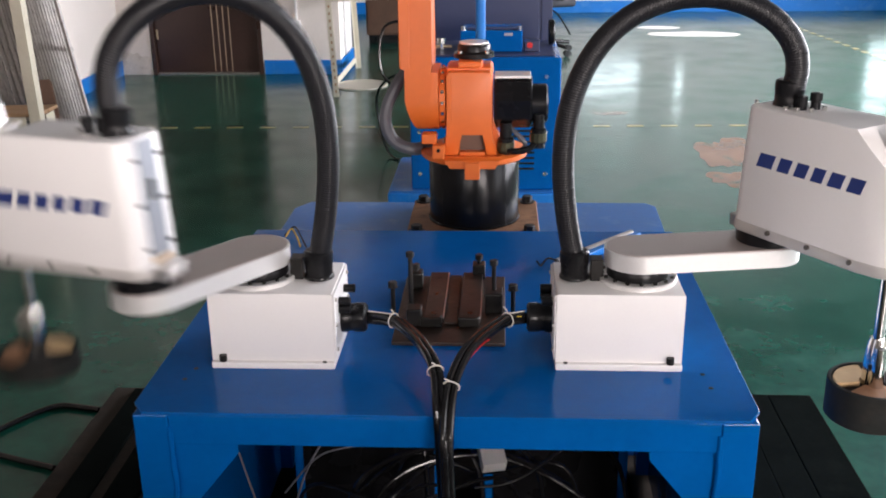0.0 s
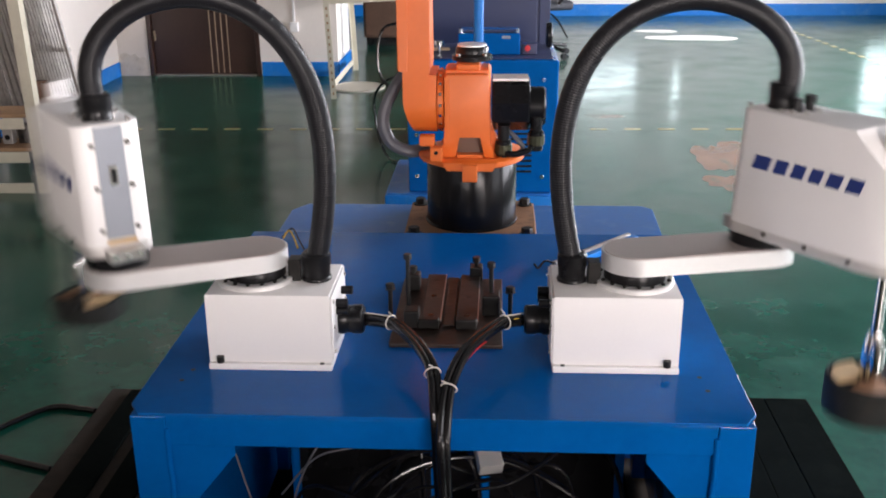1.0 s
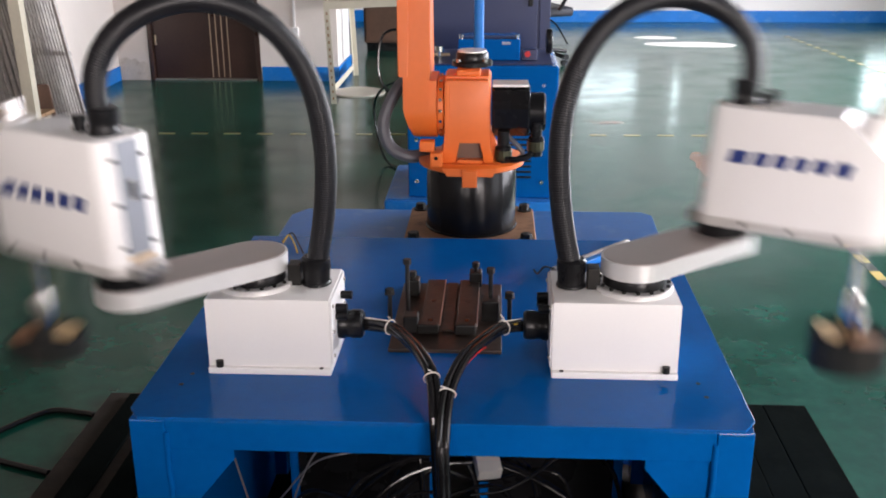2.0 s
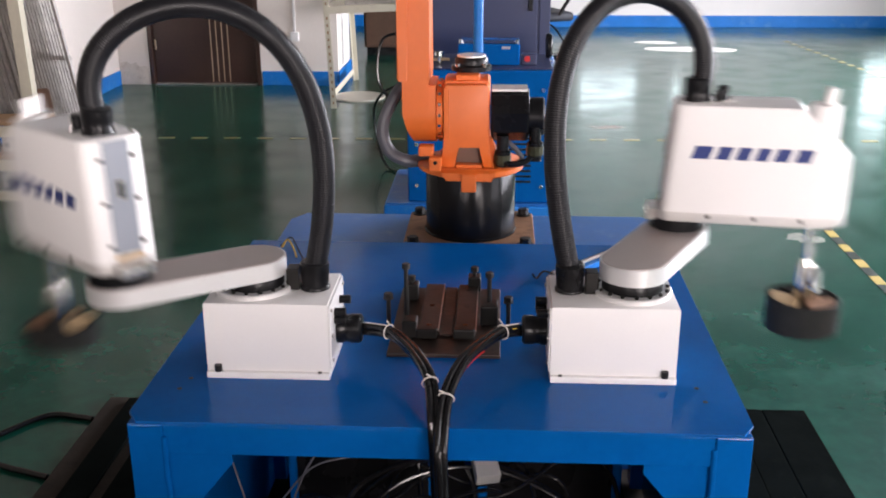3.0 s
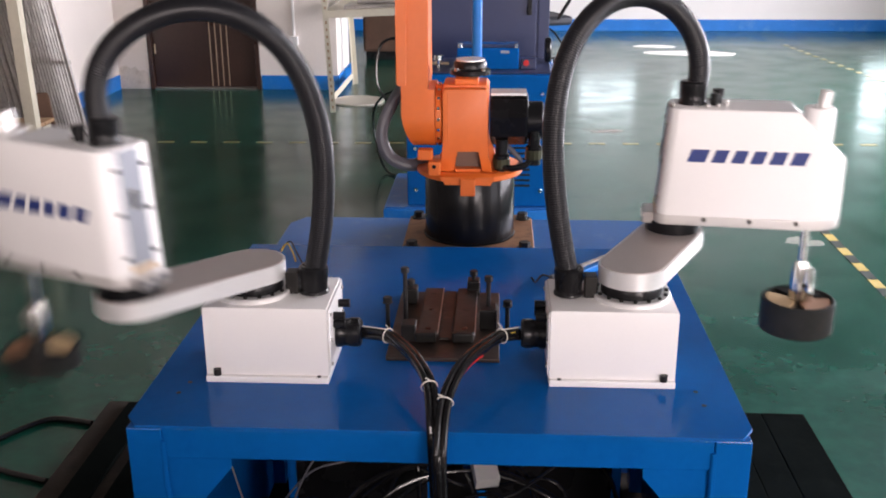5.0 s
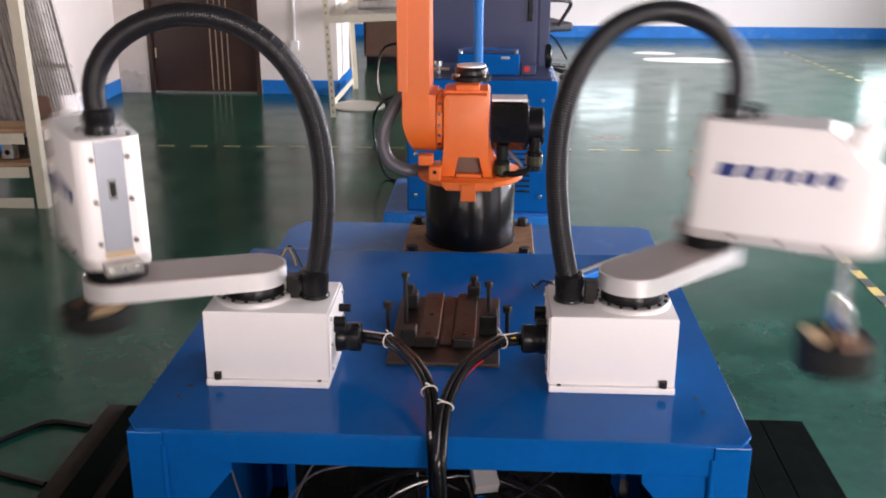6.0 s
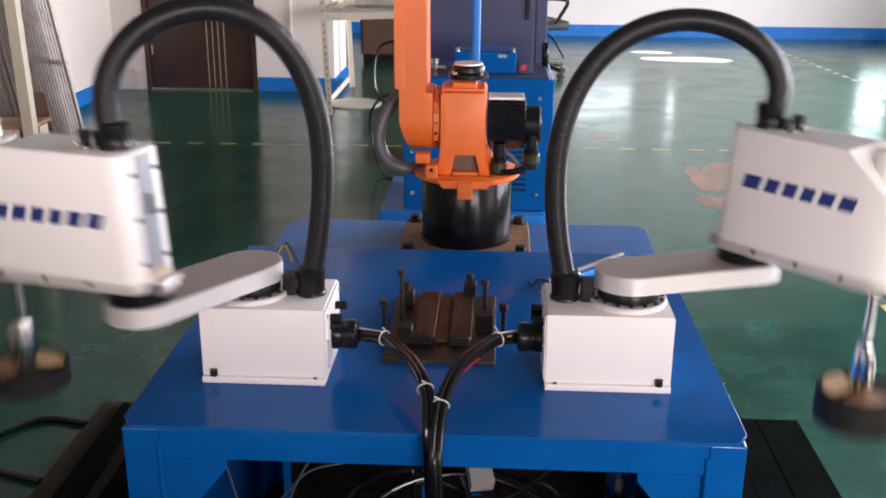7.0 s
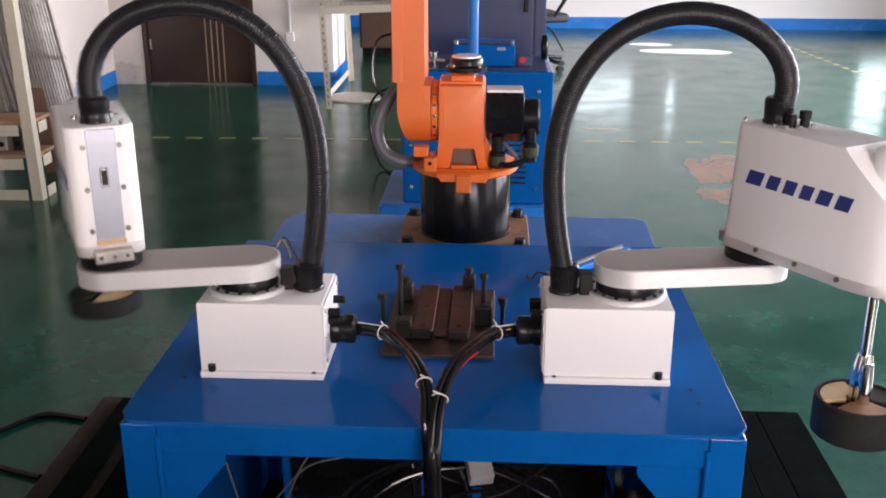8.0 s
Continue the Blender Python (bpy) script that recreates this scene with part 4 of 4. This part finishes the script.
# ---------------------------------------------------------------- behind: machines, racks, chair
def build_welder():
    W = thing("welding_power_source", pose(0, 3.25, 0), "blue steel welding power source on a skid", "machine")
    part("skid", box(-0.445, 0.35, -0.04, 0.62, 0.0, 0.052, bevel=0.006), "skirting", W, "bright blue skid")
    part("skid_deck", box(-0.435, 0.34, -0.03, 0.61, 0.0525, 0.060, bevel=0.002), "blue_dull", W)
    b = part("body", box(-0.332, 0.366, 0.0, 0.52, 0.0605, 0.688, bevel=0.008), "blue", W)
    for z in (0.14, 0.34, 0.46, 0.60):
        part("panel_screw", rod(0.010, 0.006, 14, m=pose(0.30, -0.0005, z, 90, 0, 0)), "chrome", b)
        part("panel_screw", rod(0.010, 0.006, 14, m=pose(-0.29, -0.0005, z, 90, 0, 0)), "chrome", b)
    for k in range(9):
        part("vent_slot", box(0.10, 0.25, -0.003, 0.001, 0.16 + k * 0.026, 0.170 + k * 0.026), "black", b)
    part("top_sheet", box(-0.30, 0.34, 0.03, 0.5, 0.6885, 0.694, bevel=0.002), "navy", b)
    S = thing("wire_feeder", pose(0.045, 3.37, 0.6945), "small blue control box with chrome corners on the power source", "control box")
    part("body", box(-0.145, 0.145, 0.0, 0.24, 0.0, 0.098, bevel=0.006), "blue", S)
    for x in (-0.13, 0.13):
        part("corner_knob", rod(0.010, 0.020, 14, m=pose(x, 0.02, 0.098)), "chrome", S)
    part("name_bar", box(0.06, 0.10, -0.002, 0.002, 0.075, 0.088), "grey_panel", S)
    part("top_strip", box(-0.12, 0.12, 0.03, 0.05, 0.0985, 0.108, bevel=0.002), "navy", S)
    G = thing("gas_fitting", pose(-0.19, 3.42, 0.6945), "chrome hose fitting on the machine top", "fitting")
    part("stem", rod(0.012, 0.05, 14), "chrome", G)
    part("valve", rod(0.022, 0.025, 16, m=pose(0, 0, 0.035)), "chrome", G)
    part("nozzle", bar((-0.06, 0, 0.02), (0.05, 0, 0.02), 0.008), "gold", G)
    L = thing("push_button", pose(0.235, 3.40, 0.6945), "red push button on a small box", "button")
    part("box", box(-0.035, 0.035, -0.02, 0.05, 0, 0.05, bevel=0.004), "navy", L)
    part("button", rod(0.014, 0.012, 14, m=pose(-0.01, -0.020, 0.03, 90, 0, 0)), "lamp_red", L)
    H = thing("caster_wheel", pose(0.335, 3.60, 0.755), "small black rubber caster wheel", "wheel")
    part("tyre", rod(0.06, 0.03, 28, 0.006, m=pose(-0.015, 0, 0, 0, 90, 0)), "black", H, smooth=40)
    C = thing("control_cabinet", pose(0, 4.3, 0), "tall dark navy steel control cabinet", "cabinet")
    cb = part("body", box(-0.29, 0.372, 0.0, 0.55, 0.05, 1.65, bevel=0.008), "navy", C)
    part("plinth", box(-0.28, 0.36, 0.02, 0.53, 0.0, 0.049), "black", C)
    part("door", box(-0.275, 0.30, -0.012, -0.0005, 0.08, 1.62, bevel=0.004), "navy", C)
    part("corner_trim", box(0.312, 0.372, -0.008, -0.0005, 0.06, 1.64, bevel=0.003), "navy", C)
    part("door_handle", box(0.25, 0.275, -0.03, -0.0125, 0.85, 1.0, bevel=0.004), "black", C)
    return W


build_welder()


def angle_post(x, y, h, sx, sy, parent, w=0.04, holes=True):
    """A slotted angle-iron upright."""
    bm = bmesh.new()
    t = 0.004
    prism([(0, 0), (sx * w, 0), (sx * w, sy * t), (sx * t, sy * t), (sx * t, sy * w), (0, sy * w)], 0, h, bm=bm)
    p = part("post", bm, "cream", parent)
    p.location = (x, y, 0)
    if holes:
        hb = bmesh.new()
        for k in range(int(h / 0.05)):
            box(sx * w * 0.35, sx * w * 0.65, -0.0012 if sy > 0 else 0.0005, -0.0004 if sy > 0 else 0.0012, 0.03 + k * 0.05, 0.05 + k * 0.05, bm=hb)
        tagged(part("slot_holes", hb, "plank", p), kind="stuff")
    return p


def build_rack_right():
    K = thing("storage_rack", pose(-1.112, 5.80, 0, 0, -2.4, 0), "cream slotted angle storage rack by the door", "rack")
    w, d, h = 0.62, 1.22, 1.7
    for x, sx in ((0, 1), (w, -1)):
        for y, sy in ((0, 1), (d, -1)):
            angle_post(x, y, h, sx, sy, K)
    for z in (0.72, 1.35):
        part("shelf_beam", box(0.005, w - 0.005, -0.004, 0.002, z - 0.05, z, bevel=0.001), "cream", K)
        part("shelf", box(0.004, w - 0.004, 0.004, d - 0.004, z - 0.02, z - 0.002, bevel=0.002), "cream", K)
    for x in (0.004, w - 0.008):
        part("side_beam", box(x, x + 0.004, 0.04, d - 0.04, 0.06, 0.105), "cream", K)
    b = thing("wire_spool", pose(-0.72, 6.0, 0.7205), "grey steel parts lying on the rack shelf", "parts")
    part("tray", box(-0.28, 0.2, -0.12, 0.2, 0, 0.03, bevel=0.004), "galv", b)
    part("rolls", bar((-0.2, 0.0, 0.06), (0.12, 0.02, 0.06), 0.03), "galv", b)
    c = thing("brown_cabinet", pose(-0.85, 8.4, 0), "dark brown wooden cabinet at the back", "cabinet")
    part("body", box(-0.35, 0.42, 0, 0.45, 0.08, 1.2, bevel=0.006), "brown_board", c)
    part("door", box(-0.33, 0.03, -0.014, -0.001, 0.1, 1.18, bevel=0.003), "brown_board", c)
    part("door", box(0.04, 0.40, -0.014, -0.001, 0.1, 1.18, bevel=0.003), "brown_board", c)
    part("plinth", box(-0.33, 0.40, 0.03, 0.42, 0, 0.079), "black", c)
    l = thing("round_lid", pose(-0.97, 6.24, 0), "off-white round lid lying on the green floor", "lid")
    part("disc", lathe([(0, 0.008), (0.185, 0.008), (0.19, 0.014), (0.20, 0.012), (0.203, 0.002), (0.2, 0.0), (0, 0.0)], 40), "lid", l, smooth=40)
    t = thing("floor_wire", pose(0, 0, 0), "thin black cable drooping to the floor", "cable")
    part("cable", tube([(-0.33, 3.9, 0.50), (-0.50, 4.05, 0.46), (-0.60, 4.2, 0.33), (-0.59, 4.2, 0.15), (-0.53, 4.1, 0.02), (-0.42, 3.95, 0.012)], 0.007, 8), "cable", t)
    box_sw = thing("wall_socket", pose(-1.54, 6.748, 0.355), "white wall socket with a surface conduit", "socket")
    part("box", box(-0.034, 0.034, -0.032, 0.0, 0, 0.075, bevel=0.006), "white", box_sw)
    part("pipe", box(-0.010, 0.010, -0.016, 0.0, 0.076, 1.6, bevel=0.004), "white", box_sw)


build_rack_right()


def build_rack_left():
    K = thing("wide_rack", pose(-2.158, 3.38, 0, 0, -1.2, 0), "cream angle iron rack with wooden planks", "rack")
    w, d, h = 0.74, 0.24, 1.7
    for x, y, sx, sy in ((0, 0, -1, 1), (-w, 0, 1, 1), (-w, d, 1, -1)):
        angle_post(x, y, h, sx, sy, K, w=0.054, holes=False)
    for z in (0.03, 0.19, 0.36):
        part("front_beam", box(-w + 0.07, -0.073, 0.0, 0.004, z - 0.03, z + 0.025, bevel=0.001), "cream", K)
        part("side_beam", box(-0.004, 0.0, 0.073, d - 0.073, z - 0.03, z + 0.025, bevel=0.001), "cream", K)
        if z > 0.1:
            for k in range(2):
                part("plank", box(-w + 0.006, -0.006, 0.008 + k * 0.112, 0.115 + k * 0.112, z + 0.0255, z + 0.044, bevel=0.003), "plank", K, "worn wooden plank")
    part("front_beam", box(-w + 0.07, -0.073, 0.0, 0.004, 1.2, 1.26, bevel=0.001), "cream", K)
    for i in range(9):
        b = thing("metal_part", pose(-2.87 + i * 0.072, 3.43 + 0.02 * (i % 3), 0.235), "small grey machined part on the rack shelf", "part", "parts on the rack")
        part("block", box(-0.026, 0.026, 0, 0.05, 0, 0.06 + 0.02 * (i % 3), bevel=0.004), "galv" if i % 2 else "iron", b)
        part("bore", rod(0.014, 0.002, 16, m=pose(0, -0.0005, 0.035, 90, 0, 0)), "black", b)
    # steel grilles leaning against the side wall
    for j in range(6):
        G = thing("metal_grille", pose(-2.15 - j * 0.047, 4.02 + j * 0.09, 0.0, -4, -7, 58 + 4 * j), "galvanised steel grille leaning against the wall", "grille", "grilles by the wall")
        n = 19
        for i in range(n):
            part("bar", box(-0.005, 0.005, i * 0.029, i * 0.029 + 0.008, 0, 1.9, bevel=0.0015), "galv", G)
        for z in (0.03, 0.62, 1.2, 1.85):
            part("cross_bar", box(0.0055, 0.016, -0.01, (n - 1) * 0.029 + 0.02, z, z + 0.022, bevel=0.002), "galv", G)
        for k in range(2):
            part("side_flat", box(-0.007, 0.007, k * 0.545 - 0.014, k * 0.545 + 0.006, 0, 1.9, bevel=0.002), "galv", G)
    B = thing("brown_board", pose(-2.33, 3.93, 0, 0, -6, 12), "dark brown wooden board leaning by the rack", "board")
    part("panel", prism([(-0.042, 0), (0.042, 0), (0.042, 0.455), (0.034, 0.470), (-0.034, 0.476), (-0.042, 0.465)], 0, 0.02, bevel=0.003, m=Matrix(((1, 0, 0, 0), (0, 0, 1, 0), (0, 1, 0, 0), (0, 0, 0, 1)))), "brown_board", B)


build_rack_left()


def build_chair():
    C = thing("office_chair", pose(0.44, 7.75, 0, 0, 0, 20), "dark office chair with armrests and an orange back", "chair")
    part("seat", box(-0.25, 0.24, -0.23, 0.23, 0.42, 0.50, bevel=0.03, seg=3), "chair", C)
    part("backrest", box(-0.30, -0.24, -0.20, 0.20, 0.55, 1.02, bevel=0.02, seg=3), "orange", C, "orange chair back")
    part("column", rod(0.03, 0.32, 16, m=pose(0, 0, 0.10)), "black", C)
    for s in (-1, 1):
        part("armrest", tube([(-0.22, s * 0.26, 0.48), (-0.18, s * 0.28, 0.62), (-0.10, s * 0.28, 0.69), (0.12, s * 0.28, 0.69), (0.18, s * 0.28, 0.66), (0.12, s * 0.27, 0.55), (0.08, s * 0.26, 0.48)], 0.016, 10), "black", C)
    for i in range(5):
        a = radians(72 * i + 10)
        leg = part("base_leg", bar((0.02 * math.cos(a), 0.02 * math.sin(a), 0.12), (0.30 * math.cos(a), 0.30 * math.sin(a), 0.08), 0.018), "black", C)
        part("caster", rod(0.028, 0.04, 16, m=pose(0.30 * math.cos(a), 0.30 * math.sin(a) - 0.02, 0.029, -90, 0, 0)), "black", C)
    part("gas_lever", tube([(0.0, 0.0, 0.40), (0.10, -0.12, 0.36), (0.2, -0.2, 0.18)], 0.008, 8), "black", C)


build_chair()


# ---------------------------------------------------------------- what moves
def ease(x):
    x = min(1.0, max(0.0, x))
    return x * x * (3 - 2 * x)


LEFT_UP = [0.40 + 0.6527 * k for k in range(-1, 13)]
LEFT_DOWN = [0.066 + 0.6515 * k for k in range(-1, 13)]
RIGHT_UP = [0.622 + 0.901 * k for k in range(-1, 10)]
RIGHT_DOWN = [0.20 + 0.897 * k for k in range(-1, 10)]


def reach(t, ups, downs, span):
    """0 at one stop, 1 at the other."""
    s = 0.0 if ups[0] < downs[0] else 1.0
    for u in ups:
        s += ease((t - u) / span + 0.5)
    for d in downs:
        s -= ease((t - d) / span + 0.5)
    return s


# joint angles (shoulder, forearm heading) in the robot's own space, in degrees
STOPS = {"right": ((64.5, -6.5), (9.4, -56.5)), "left": ((12.3, -63.5), (61.0, -9.0))}


def bend(p0, p1, length, t0, t1):
    """Points along a hose of fixed length that leaves p0 along t0 and comes down into p1 from t1."""
    def line(k):
        b, c = p0 + t0 * k, p1 + t1 * k * 0.3436
        return [((1 - u) ** 3) * p0 + 3 * u * (1 - u) ** 2 * b + 3 * u * u * (1 - u) * c + u ** 3 * p1 for u in USTEPS]
    lo, hi = 0.05, 1.5
    for _ in range(18):
        k = (lo + hi) / 2
        q = line(k)
        if sum((y - x).length for x, y in zip(q, q[1:])) < length:
            lo = k
        else:
            hi = k
    return line((lo + hi) / 2)


USTEPS = [i / 69 for i in range(70)]
HOSE_LEN = {"right": 0.810, "left": 0.837}
HOSE_RISE = Vector((-0.2455, 0.0947, 1.0)).normalized()


def motions():
    times = [i / 30 for i in range(241)]
    for key, ups, downs, span in (("right", RIGHT_UP, RIGHT_DOWN, 0.28), ("left", LEFT_UP, LEFT_DOWN, 0.25)):
        A, up, fore, spindle, rings = ROBOTS[key]
        (a0, b0), (a1, b1) = STOPS[key]
        arm_rows, fore_rows, tool_rows, hose_rows = [], [], [], [[] for _ in rings]
        for i, t in enumerate(times):
            s = reach(t, ups, downs, span)
            th, ph = a0 + (a1 - a0) * s, b0 + (b1 - b0) * s
            stroke = -0.024 - 0.040 * s if key == "right" else -0.010 - 0.016 * s
            turn = 0.0 if key == "right" else 70.0 * s
            ex, ey = LINK * math.cos(radians(th)), LINK * math.sin(radians(th))
            arm_rows.append((t, pose(0, 0, 0, 0, 0, th)))
            fore_rows.append((t, pose(ex, ey, HOUSE_Z, 0, 0, ph)))
            tool_rows.append((t, pose(ex + QUILL[key] * math.cos(radians(ph)), ey + QUILL[key] * math.sin(radians(ph)), HOUSE_Z + stroke, 0, 0, ph + turn)))
            if i % 2 == 0:
                fu = Vector((math.cos(radians(ph)), math.sin(radians(ph)), 0))
                fv = Vector((-fu.y, fu.x, 0))
                p1 = Vector((ex, ey, HOUSE_Z + HOUSE_H + 0.03)) + (0.0058 + COLLAR_U) * fu
                drop = (Vector((0, 0, 1)) + 0.1725 * fu + 0.2009 * fv).normalized()
                q = bend(HOSE_BASE + Vector((0, 0, 0.03)), p1, HOSE_LEN[key], HOSE_RISE, drop)
                acc = [0.0]
                for x, y in zip(q, q[1:]):
                    acc.append(acc[-1] + (y - x).length)
                for k in range(len(rings)):
                    w = acc[-1] * (k + 0.5) / len(rings)
                    j = max(1, next(n for n, v in enumerate(acc) if v >= w))
                    f = (w - acc[j - 1]) / max(1e-9, acc[j] - acc[j - 1])
                    at = q[j - 1].lerp(q[j], f)
                    d = (q[min(j + 1, len(q) - 1)] - q[max(j - 2, 0)]).normalized()
                    side = Vector((-q[-1].y + q[0].y, q[-1].x - q[0].x, 0)).normalized()
                    xx = side
                    yy = d.cross(xx).normalized()
                    xx = yy.cross(d).normalized()
                    mm = Matrix((xx, yy, d)).transposed().to_4x4()
                    mm.translation = at
                    hose_rows[k].append((t, mm))
        walk(up, arm_rows)
        walk(fore, fore_rows)
        walk(spindle, tool_rows)
        for r, rows in zip(rings, hose_rows):
            walk(r, rows)


motions()
